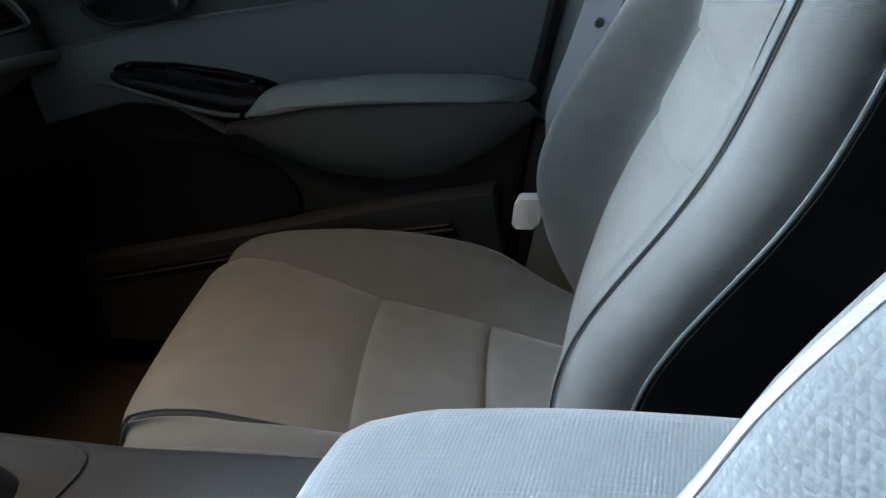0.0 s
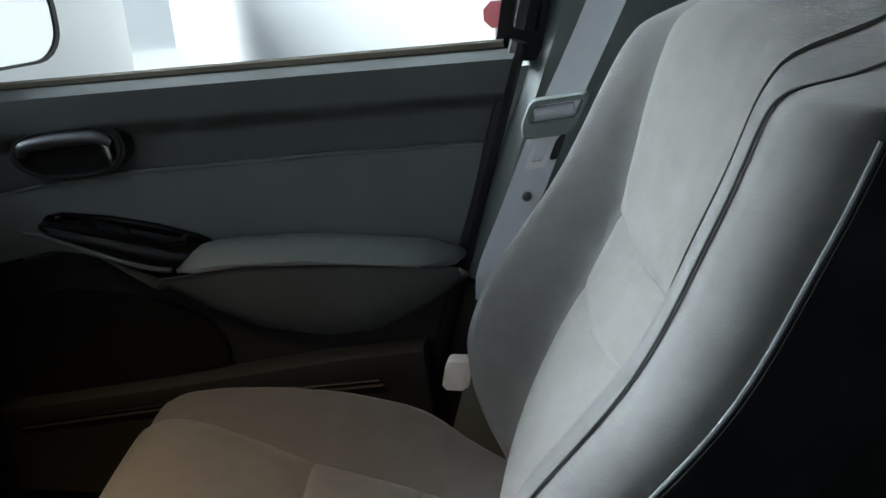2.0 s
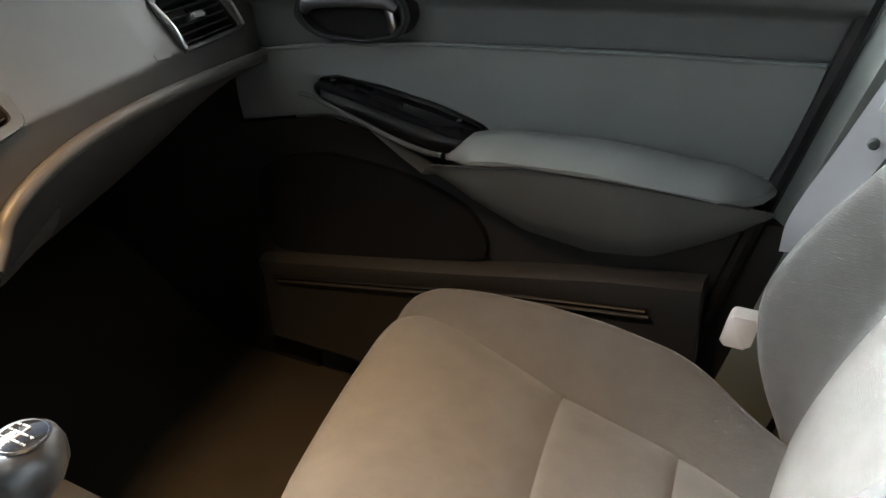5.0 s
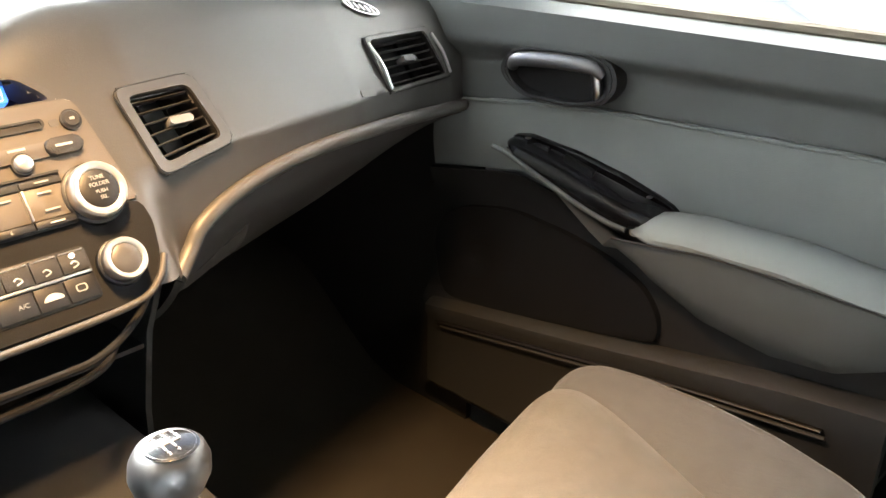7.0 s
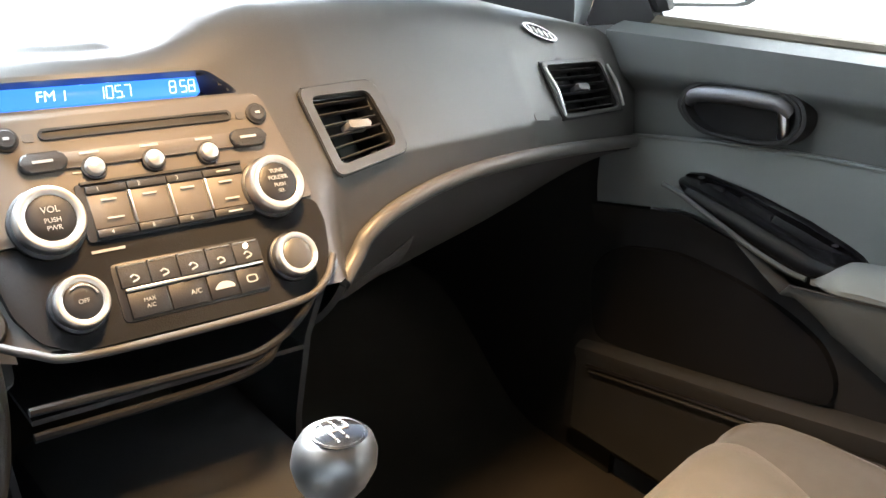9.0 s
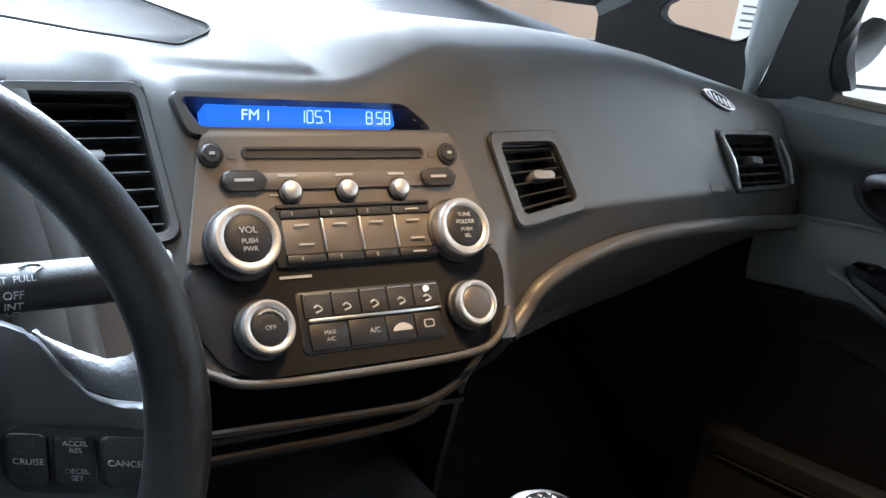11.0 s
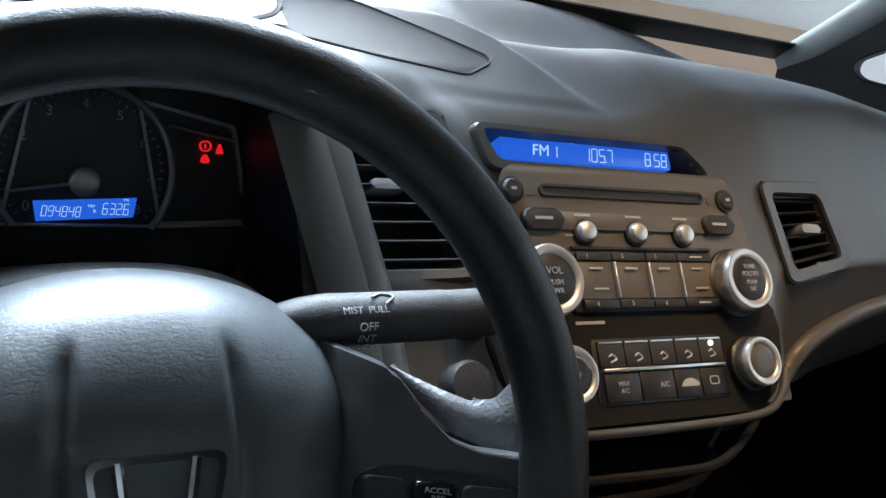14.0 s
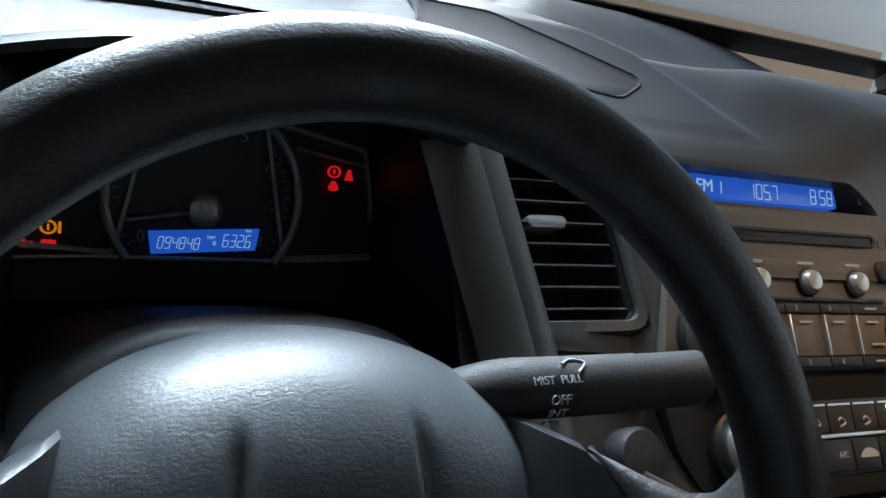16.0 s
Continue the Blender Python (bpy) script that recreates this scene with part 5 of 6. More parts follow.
# switch panel: a black leaf-shaped dish whose lower lip stands out towards the seat
PANEL_UP = [(-0.216, 0.478), (-0.205, 0.487), (-0.19, 0.493), (-0.14, 0.507), (-0.07, 0.519), (0.0, 0.5245), (0.024, 0.520), (0.036, 0.511)]
PANEL_LOW = [(-0.216, 0.468), (-0.16, 0.456), (-0.15, 0.457), (-0.10, 0.468), (-0.04, 0.487), (0.015, 0.505), (0.036, 0.509)]
rows, lip = [], []
for y in np.linspace(0.036, -0.216, 44):
    zu, zl = lin(y, PANEL_UP), lin(y, PANEL_LOW)
    h = zu - zl
    end = min(1.0, (0.0365 - y) / 0.03) ** 0.5
    rows.append([Vector((0.670 - x * end, y, zl + h * q)) for x, q in ((0.0, 1.02), (0.004, 1.0), (0.008, 0.90), (0.006, 0.72), (0.012, 0.58), (0.022, 0.50))])
    lip.append([Vector((0.670 - x * end, y, zl + h * q)) for x, q in ((0.022, 0.50), (0.029, 0.46), (0.034, 0.30), (0.036, 0.10), (0.034, -0.02), (0.020, -0.06))])
swp = part("switch_panel", grid(rows), SATIN, door, "glossy black window switch panel")
part("panel_lip", grid(lip), SATIN, swp, "satin black lip")
part("panel_edge", tube([(0.6335, y, lin(y, PANEL_LOW) - 0.003) for y in (0.038, 0.015, -0.02, -0.06, -0.10, -0.14, -0.165)], 0.0034, 40, 8), LINING, door, "grey edge under the switch panel")
part("window_switch", prism(rounded(-0.098, 0.4975, -0.055, 0.5085, 0.003), lambda y, z, d: Vector((0.661 - d, y, z - 0.25 * (-0.075 - y))), -0.004, 0.005, 0.002, 3), BLACK, swp)
part("lock_switch", prism(rounded(-0.030, 0.5075, -0.004, 0.5150, 0.003), lambda y, z, d: Vector((0.662 - d, y, z)), -0.004, 0.003, 0.0015, 3), BLACK, swp)
# tiny silver plates paint the glints on the black panel
for y, z in ((0.003, 0.5185), (-0.058, 0.5085), (-0.176, 0.4905)):
    part("painted_glint", prism(rounded(y - 0.003, z, y + 0.003, z + 0.002, 0.001), lambda a, b, d: Vector((0.661 - d, a, b)), -0.004, 0.0035, 0), SILVER, swp)
# inner handle
hz = lambda y, z, d: Vector((0.664 - d, y, z + 0.09 * (-0.03 - y)))
hb = soft_poly([(0.050, 0.607), (0.040, 0.630), (0.015, 0.6395), (-0.09, 0.6375), (-0.115, 0.625), (-0.122, 0.600), (-0.105, 0.578), (-0.06, 0.572), (0.010, 0.577), (0.035, 0.590)], 0.012)
hd = part("handle_bezel", ring(hb, inset(hb, 0.86), hz, -0.010, 0.012), DARK, door, "dark handle bezel")
part("handle_well", prism(inset(hb, 0.87), hz, -0.014, -0.004, 0), BLACK, hd)
part("handle_chrome", tube([hz(x, z, 0.0125) for x, z in inset(hb, 0.92) + inset(hb, 0.92)[:1]], 0.0014, 100, 6), DARK, hd)
part("lever", tube([hz(0.034, 0.612, 0.006), hz(0.020, 0.622, 0.013), hz(-0.03, 0.625, 0.014), hz(-0.082, 0.622, 0.012), hz(-0.098, 0.612, 0.006)], 0.0095, 30, 14, up=(1, 0, 0), taper=lambda t: 0.75 + 0.25 * math.sin(t * 3.1)), THUMB, hd, "dark satin silver pull lever")
part("lever_drop", tube([hz(-0.088, 0.615, 0.008), hz(-0.092, 0.595, 0.006), hz(-0.090, 0.584, 0.002)], 0.006, 10, 10), SILVER, hd)
# map pocket at the foot of the door
rows = []
for y in np.linspace(0.15, -0.485, 40):
    zt = lin(y, [(-0.485, 0.349), (-0.38, 0.335), (-0.14, 0.290), (0.15, 0.240)])
    zb = lin(y, [(-0.44, 0.299), (-0.25, 0.276), (-0.07, 0.247), (0.13, 0.212)])
    rows.append([Vector((x, y, z)) for x, z in ((0.672, zt), (0.650, zt + 0.001), (0.640, zt - 0.006), (0.640, zb + 0.012), (0.646, zb), (0.650, 0.10))])
part("map_pocket", grid(rows, caps=True), LOWER, door, "grey map pocket")
part("pocket_slot", tube([(0.640, 0.125, 0.215), (0.640, -0.09, 0.252), (0.640, -0.25, 0.279), (0.640, -0.425, 0.302)], 0.004, 30, 8, flat=0.6), BLACK, door)
part("pocket_edge", tube([(0.641, 0.12, 0.208), (0.639, -0.09, 0.245), (0.639, -0.25, 0.271), (0.639, -0.43, 0.295)], 0.0026, 30, 6), LOWER, door)
sgp = [(0.16, 0.350), (0.12, 0.392), (0.03, 0.414), (-0.07, 0.408), (-0.14, 0.392), (-0.185, 0.372), (-0.208, 0.340), (-0.210, 0.308), (-0.128, 0.290), (0.018, 0.262), (0.14, 0.245)]
part("speaker_grille", prism(soft_poly(sgp, 0.03), lambda y, z, d: Vector((0.664 - d, y, z)), -0.01, 0.001, 0.001), DARKCLOTH, door, "black speaker grille cloth")
# window frame and glass
wf = [(0.128, 0.70), (0.128, 0.80), (0.03, 0.98), (-0.12, 1.05), (-0.60, 1.07), (-0.66, 0.90), (-0.625, 0.73)]
part("window_frame", tube([(0.70 - 0.22 * (z - 0.70), y, z) for y, z in wf], 0.016, 60, 8), BLACK, door, "black window frame")
part("window_post", prism(soft_poly([(-0.585, 0.690), (-0.665, 1.06), (-0.715, 1.06), (-0.640, 0.690)], 0.004), lambda y, z, d: Vector((0.702 - 0.20 * (z - 0.70) - d, y, z)), -0.008, 0.006, 0.002), BLACK, door, "black rear window post")
o = part("window_pane", thicken(grid([[Vector((0.705 - 0.22 * (z - 0.70), y, z)) for y in np.linspace(0.13, -0.62, 8)] for z in np.linspace(0.68, 1.05, 6)]), 0.003), GLASS, door, "clear side window")
o.visible_shadow = False
# sail panel between pillar and window
part("sail_panel", prism(soft_poly([(0.236, 0.665), (0.224, 0.705), (0.175, 0.825), (0.13, 0.90), (0.115, 0.88), (0.128, 0.78), (0.137, 0.715), (0.120, 0.685)], 0.008), lambda y, z, d: Vector((0.690 - 0.2 * max(0.0, z - 0.7) - d, y, z)), -0.012, 0.008, 0.004), DARK, door, "dark sail panel")
# door mirror outside
mir = thing("door_mirror", "black-framed exterior mirror beyond the passenger window", "mirror")
mz = lambda a, b, d: Vector((0.842 + a * 0.97, 0.175 - a * 0.24 - d, 0.760 + b))
mo = rounded(-0.118, -0.066, 0.118, 0.066, 0.052)
part("housing", prism(mo, mz, -0.06, 0.0, 0.006), BLACK, mir)
part("frame", ring(mo, inset(mo, 0.93), mz, -0.004, 0.006), BLACK, mir)
part("mirror_glass", prism(inset(mo, 0.93), mz, 0.0, 0.003, 0), CHROME, mir, "bright mirror glass")
part("foot", tube([(0.70, 0.15, 0.72), (0.78, 0.17, 0.74), (0.82, 0.18, 0.77)], 0.02, 10, 10), BLACK, mir)

# ---- pillar and seat belt ----
rows = []
for z in np.linspace(0.05, 1.10, 24):
    y = lin(z, [(0.05, -0.44), (0.43, -0.552), (0.62, -0.618), (0.75, -0.664), (1.1, -0.76)])
    x = 0.700 - 0.14 * max(0, z - 0.72)
    rows.append([Vector((x + dx, y + dy, z)) for dx, dy in ((0.03, 0.020), (0.004, 0.006), (0.0, 0.0), (-0.014, -0.010), (-0.018, -0.03), (-0.016, -0.10), (0.0, -0.15))])
bp = part("pillar_centre", thicken(grid(rows), 0.006), BELTPOST)
tagged(bp, "grey-green plastic pillar behind the door", "pillar", "", "structure")
part("pillar_foot", prism(rounded(-0.66, 0.04, -0.50, 0.42, 0.02), lambda y, z, d: Vector((0.690 - d, y - (z - 0.42) * 0.30, z)), -0.02, 0.012, 0.006), BLACK, bp, "black lower pillar cover")
belt = thing("seat_belt", "grey seat belt with buckle tongue hanging at the pillar", "seat belt")
BL = [(0.625, -0.765, 0.86), (0.622, -0.708, 0.735), (0.620, -0.660, 0.635), (0.618, -0.622, 0.545), (0.612, -0.590, 0.470), (0.608, -0.585, 0.430)]
rows = []
for p in smooth_line(BL, 40):
    tw = 0.024
    rows.append([p + Vector((-0.004 * a, -tw * a * 0.95, tw * a * 0.18)) for a in (-1, -0.5, 0, 0.5, 1)])
part("webbing", thicken(grid(rows), 0.0015), WEB, belt, "grey woven webbing")
bz = lambda a, b, d: Vector((0.612 - d, -0.660 + 0.94 * a - 0.36 * b, 0.640 + 0.10 * a * -1 + 0.93 * b))
hp = soft_poly([(-0.035, 0.026), (0.035, 0.026), (0.035, -0.006), (0.026, -0.022), (-0.026, -0.022), (-0.035, -0.006)], 0.010)
hh = soft_poly([(-0.028, 0.018), (0.028, 0.018), (0.028, 0.006), (0.024, -0.002), (-0.024, -0.002), (-0.028, 0.006)], 0.004)
rows = [[bz(x, y, d) for x, y in o] for o, d in ((hp, 0.0), (hp, 0.008), (inset(hp, 0.94), 0.0125), (inset(hh, 1.06), 0.0125), (hh, 0.010), (hh, 0.0))]
part("tongue_handle", grid(rows, close_u=True, close_v=True), BELTPOST, belt, "grey plastic tongue handle")
part("handle_roll", tube([bz(-0.023, 0.008, 0.006), bz(0.023, 0.008, 0.006)], 0.0075, 6, 12), WEB, belt, "webbing folded through the handle")
tp = soft_poly([(-0.018, -0.020), (0.018, -0.020), (0.0135, -0.030), (0.0125, -0.060), (-0.0125, -0.060), (-0.0135, -0.030)], 0.003)
th = soft_poly([(-0.0062, -0.034), (0.0062, -0.034), (0.0062, -0.0395), (0.0058, -0.051), (-0.0058, -0.051), (-0.0062, -0.0395)], 0.002)
part("tongue", ring(tp, th, bz, 0.003, 0.007), STEEL, belt, "bright steel tongue")
part("tongue_guard", prism(rounded(-0.024, -0.052, -0.014, -0.022, 0.004), bz, 0.0, 0.006, 0.001), BLACK, belt)
part("stop_button", lathe([(0.0055, 0.0), (0.0055, 0.004), (0.0035, 0.006)], lambda a, b, d: Vector((0.613 - d, -0.628 + a, 0.551 + b)), 0, 0, 20), PILLAR, belt)
part("anchor_cover", prism(rounded(-0.556, 0.325, -0.524, 0.362, 0.006), lambda y, z, d: Vector((0.585 - d, y - (z - 0.34) * 0.2, z)), -0.01, 0.012, 0.004), WHITE, belt, "white anchor cover")


# ---- seats ----
BOL_FLAT = [(0.22, 0.0), (0.30, 0.030), (0.40, 0.044), (0.50, 0.046), (0.60, 0.042), (0.70, 0.024), (0.78, 0.0)]


def seat(name, label, cx, dy, cloth, side, insert):
    s = thing(name, label, "car seat", group="front seats")

    def lean(z):
        """Where the backrest's front plane lies at a height."""
        return lin(z, [(0.20, -0.600), (0.30, -0.648), (0.40, -0.690), (0.50, -0.738), (0.60, -0.784), (0.70, -0.826), (0.76, -0.866), (0.80, -0.900)]) + dy

    # backrest: rings from the seat joint to the top
    def half(z):
        return lin(z, [(0.22, 0.15), (0.27, 0.18), (0.33, 0.208), (0.42, 0.230), (0.55, 0.225), (0.66, 0.200), (0.72, 0.178), (0.75, 0.155), (0.765, 0.12), (0.773, 0.06)])

    def front(u, z):
        """How far the cloth stands before the front plane, u from -1 to 1 across."""
        b = math.exp(-((min(abs(u), 0.80) - 0.80) / 0.17) ** 2) * pick(z, BOL_FLAT) + 0.010
        q = 0.012 * math.exp(-((z - 0.36) / 0.10) ** 2) + 0.008 * math.sin((z - 0.3) * 9)
        q2 = max(0.0, (abs(u) - 0.80) / 0.20)
        edge = 0.032 * (1 - math.cos(min(1.0, 2 * q2) * math.pi / 2)) + 0.05 * max(0.0, q2 - 0.5)
        groove = 0.010 * math.exp(-((abs(u) - 0.52) / 0.035) ** 2)
        return b + q * (1 - abs(u)) - edge - groove

    def wide(u):
        return u if abs(u) < 0.8 else math.copysign(0.80 + 0.20 * math.sin(min(1.0, (abs(u) - 0.80) / 0.10) * math.pi / 2), u)

    rows, us = [], np.concatenate([np.linspace(-1, -0.8, 14), np.linspace(-0.78, 0.78, 46), np.linspace(0.8, 1, 14)])
    for z in np.concatenate([np.linspace(0.22, 0.70, 40), np.linspace(0.708, 0.773, 16)]):
        h, y = half(z), lean(z)
        round_top = 0.060 * ss(z, 0.70, 0.775) ** 2
        row = [Vector((cx + wide(u) * h, y + front(u, z) - round_top, z)) for u in us]
        th = lin(z, [(0.22, 0.075), (0.5, 0.080), (0.70, 0.075), (0.773, 0.03)])
        row += [Vector((cx + u * (h - 0.004 * (1 - abs(u))), y - th - 0.02 * (1 - u * u), z)) for u in us[::-1]]
        rows.append(row)
    back = part("backrest", grid(rows, close_u=True, caps=True), side, s, "grey velour backrest with side bolsters")
    # centre panels of the back, parted by two sewn seams that dip in the middle
    hu = 0.50
    edges = [(0.30, 0.0), (0.489, 0.0), (0.556, 0.0), (0.752, 0.0)]
    for i in range(3):
        rows = []
        z0, z1 = edges[i][0], edges[i + 1][0]
        for v in np.linspace(0, 1, 16):
            row = []
            for u in np.linspace(-hu, hu, 31):
                dip = 0.008 * (1 - (u / hu) ** 2) + 0.10 * u * half(0.52)
                a, b = z0 - (dip if i > 0 else 0) + 0.0, z1 - (dip if i < 2 else 0.0)
                z = a + (b - a) * v
                puff = 0.007 * min(1, 6 * v) ** 0.5 * min(1, 6 * (1 - v)) ** 0.5 * min(1.0, 8 * (hu - abs(u)) / hu) ** 0.5
                rt = 0.060 * ss(z, 0.70, 0.775) ** 2
                row.append(Vector((cx + u * half(z), lean(z) + front(u, z) + puff - 0.001 - rt, z)))
            rows.append(row)
        part("back_panel", thicken(grid(rows), -0.004), insert, back, "lighter grey velour panel")
    for sx in (-1, 1):
        part("piping", tube([Vector((cx + sx * 0.82 * half(z), lean(z) + front(sx * 0.81, z) + 0.0004 - 0.06 * ss(z, 0.70, 0.775) ** 2, z)) for z in np.linspace(0.28, 0.75, 24)], 0.0013 if cloth is CLOTH else 0.0024, 70, 6), SEAM if cloth is CLOTH else WEB, back)
        part("side_seam", tube([Vector((cx + sx * (half(z) + 0.001), lean(z) - 0.066 - 0.006 * math.sin((z - 0.3) * 5), z)) for z in np.linspace(0.30, 0.70, 14)], 0.003, 40, 6), PILLAR, back)
    # cushion
    def deep(y):
        return lin(y, [(-0.66, 0.10), (-0.62, 0.145), (-0.56, 0.185), (-0.50, 0.208), (-0.40, 0.222), (-0.30, 0.220), (-0.24, 0.205), (-0.20, 0.178), (-0.18, 0.145), (-0.165, 0.10)])

    rows = []
    ys = np.concatenate([np.linspace(-0.66, -0.24, 30), np.linspace(-0.23, -0.165, 16)])
    for y in ys:
        h = deep(y)
        nose = ss(y, -0.26, -0.160)
        row = []
        for u in us:
            z = 0.333 + 0.012 * math.exp(-((abs(u) - 0.80) / 0.15) ** 2) * (1 - 0.5 * nose) - 0.11 * max(0.0, (abs(u) - 0.84) / 0.16) ** 2.2 - 0.075 * nose ** 2.2 - 0.050 * ss(-y, 0.22, 0.62) * max(0.0, 1 - (abs(u) / 0.72) ** 4) - 0.006 * math.exp(-((abs(u) - 0.56) / 0.04) ** 2)
            row.append(Vector((cx + u * h, y + dy, z)))
        row += [Vector((cx + u * h * 0.96, y + dy - 0.01 * nose, 0.19 + 0.02 * nose)) for u in us[::-1]]
        rows.append(row)
    cu = part("cushion", grid(rows, close_u=True, caps=True), side, s, "grey velour cushion with raised sides")

    def top(u, y):
        nose = ss(y, -0.26, -0.160)
        return 0.333 + 0.012 * math.exp(-((abs(u) - 0.80) / 0.15) ** 2) * (1 - 0.5 * nose) - 0.075 * nose ** 2.2 - 0.050 * ss(-y, 0.22, 0.62) * max(0.0, 1 - (abs(u) / 0.72) ** 4) - 0.006 * math.exp(-((abs(u) - 0.56) / 0.04) ** 2)

    for y0, y1 in ((-0.169, -0.425), (-0.430, -0.545), (-0.550, -0.655)):
        rows = []
        for v in np.linspace(0, 1, 14):
            row = []
            for u in np.linspace(-0.54, 0.54, 27):
                y = y0 + (y1 - y0) * v
                puff = 0.007 * min(1, 6 * v) ** 0.5 * min(1, 6 * (1 - v)) ** 0.5 * min(1.0, 8 * (0.54 - abs(u)) / 0.54) ** 0.5
                row.append(Vector((cx + u * deep(y), y + dy, top(u, y) + puff - 0.001)))
            rows.append(row)
        part("cushion_panel", thicken(grid(rows), -0.004), insert, cu, "lighter grey velour panel")
    for sx in (-1, 1):
        part("insert_seam", tube([Vector((cx + sx * 0.553 * deep(y), y + dy, top(sx * 0.553, y) + 0.002)) for y in np.linspace(-0.205, -0.64, 14)], 0.0016, 50, 6), SEAM, cu)
    part("front_seam", tube([Vector((cx + u * 0.17, -0.160 + dy - 0.012 * u * u, 0.235)) for u in np.linspace(-1, 1, 9)], 0.0018, 30, 6), SEAM, cu)
    part("base", prism(rounded(cx - 0.19, -0.62 + dy, cx + 0.19, -0.20 + dy, 0.03), lambda a, b, d: Vector((a, b, d)), 0.05, 0.21, 0.004), DARK, s, "dark seat base")
    for sx in (-1, 1):
        part("rail", tube([(cx + sx * 0.17, -0.66 + dy, 0.06), (cx + sx * 0.17, -0.16 + dy, 0.06)], 0.014, 6, 8), BLACK, s)
    part("hinge_cover", prism(rounded(-0.76 + dy, 0.24, -0.66 + dy, 0.36, 0.03), lambda y, z, d: Vector((cx - 0.225 - d, y, z)), -0.02, 0.012, 0.004), DARK, s)
    # head restraint
    rows = []
    for t in np.linspace(-1, 1, 18):
        w = (1 - t**4) ** 0.5 if abs(t) < 1 else 0.02
        z = 0.880 + 0.075 * t
        rows.append([Vector((cx + (0.125 * (0.35 + 0.65 * w)) * math.copysign(abs(math.cos(a)) ** 0.6, math.cos(a)), lean(0.79) - 0.03 - 0.02 * t + (0.045 * (0.3 + 0.7 * w)) * math.copysign(abs(math.sin(a)) ** 0.7, math.sin(a)), z)) for a in np.linspace(0, 2 * math.pi, 36, endpoint=False)])
    hr = part("head_restraint", grid(rows, close_u=True, caps=True), side, s, "grey cloth head restraint")
    for sx in (-1, 1):
        part("post", tube([(cx + sx * 0.045, lean(0.75) - 0.06, 0.74), (cx + sx * 0.045, lean(0.79) - 0.03, 0.84)], 0.006, 5, 8), CHROME, s)
    return s


# the passenger seat, turned a little towards the middle of the car
CREST = [(0.20, -0.618), (0.25, -0.597), (0.285, -0.578), (0.34, -0.562), (0.40, -0.558), (0.46, -0.580), (0.511, -0.613), (0.58, -0.662), (0.615, -0.682), (0.677, -0.713), (0.72, -0.735), (0.78, -0.770)]
INNER = [(0.20, -0.606), (0.255, -0.609), (0.315, -0.619), (0.39, -0.645), (0.442, -0.669), (0.486, -0.693), (0.527, -0.714), (0.566, -0.734), (0.62, -0.748), (0.665, -0.758), (0.72, -0.775), (0.78, -0.800)]
PIPE = [(0.20, -0.606), (0.308, -0.622), (0.347, -0.631), (0.39, -0.651), (0.431, -0.681), (0.478, -0.719), (0.52, -0.748), (0.565, -0.771), (0.61, -0.790), (0.655, -0.810), (0.69, -0.823), (0.72, -0.834), (0.78, -0.862)]


def back_top(x, z):
    """The shoulder beside the console is lower than the middle."""
    return z - (0.790 - lin(x, [(0.19, 0.738), (0.24, 0.748), (0.30, 0.775), (0.38, 0.790), (0.52, 0.785), (0.59, 0.765)])) * ss(z, 0.70, 0.79)


def back_row(z):
    """Outline of the backrest at a height, from the door side round the front to the console side."""
    c, i, p = pick_curve(z, CREST), pick_curve(z, INNER), pick_curve(z, PIPE)
    pull = 0.055 * ss(z, 0.73, 0.79) ** 2
    pts = [(0.550, c - 0.17), (0.578, c - 0.11), (0.588, c - 0.060), (0.582, c - 0.022), (0.566, c - 0.003), (0.552, c - 0.002), (0.538, c + (i - c) * 0.38), (0.524, c + (i - c) * 0.85), (0.515, i - 0.003), (0.500, i + (p - i) * 0.06 - 0.009), (0.44, i + (p - i) * 0.30 - 0.010), (0.37, i + (p - i) * 0.62 - 0.010), (0.300, p - 0.008), (0.287, p - 0.001), (0.276, p + 0.002), (0.255, p + 0.003), (0.243, p + 0.0005), (0.238, p - 0.003), (0.218, p - 0.010), (0.200, p - 0.028), (0.192, p - 0.060), (0.196, p - 0.120), (0.215, p - 0.175), (0.38, p - 0.195)]
    out = smooth_line([(x, y - pull, z) for x, y in pts], 140)
    return [Vector((v.x, v.y, back_top(v.x, z))) for v in out]


def pick_curve(z, table):
    return float(sum(lin(z + q, table) for q in (-0.02, -0.01, 0.0, 0.01, 0.02)) / 5)


ps = thing("passenger_seat", "grey velour passenger seat with sewn centre panels", "car seat", group="front seats")
heights = np.concatenate([np.linspace(0.20, 0.70, 46), np.linspace(0.708, 0.79, 16)])
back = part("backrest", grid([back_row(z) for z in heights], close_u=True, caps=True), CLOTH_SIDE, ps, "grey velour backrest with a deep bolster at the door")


def panel_at(u, z, puff):
    """On the middle of the backrest: u from 0 at the console to 1 at the door."""
    x = 0.287 + (0.514 - 0.287) * u
    i, p = pick_curve(z, INNER), pick_curve(z, PIPE)
    y = p + (i - p) * (x - 0.287) / 0.227 - 0.055 * ss(z, 0.73, 0.79) ** 2
    return Vector((x, y + puff, back_top(x, z)))


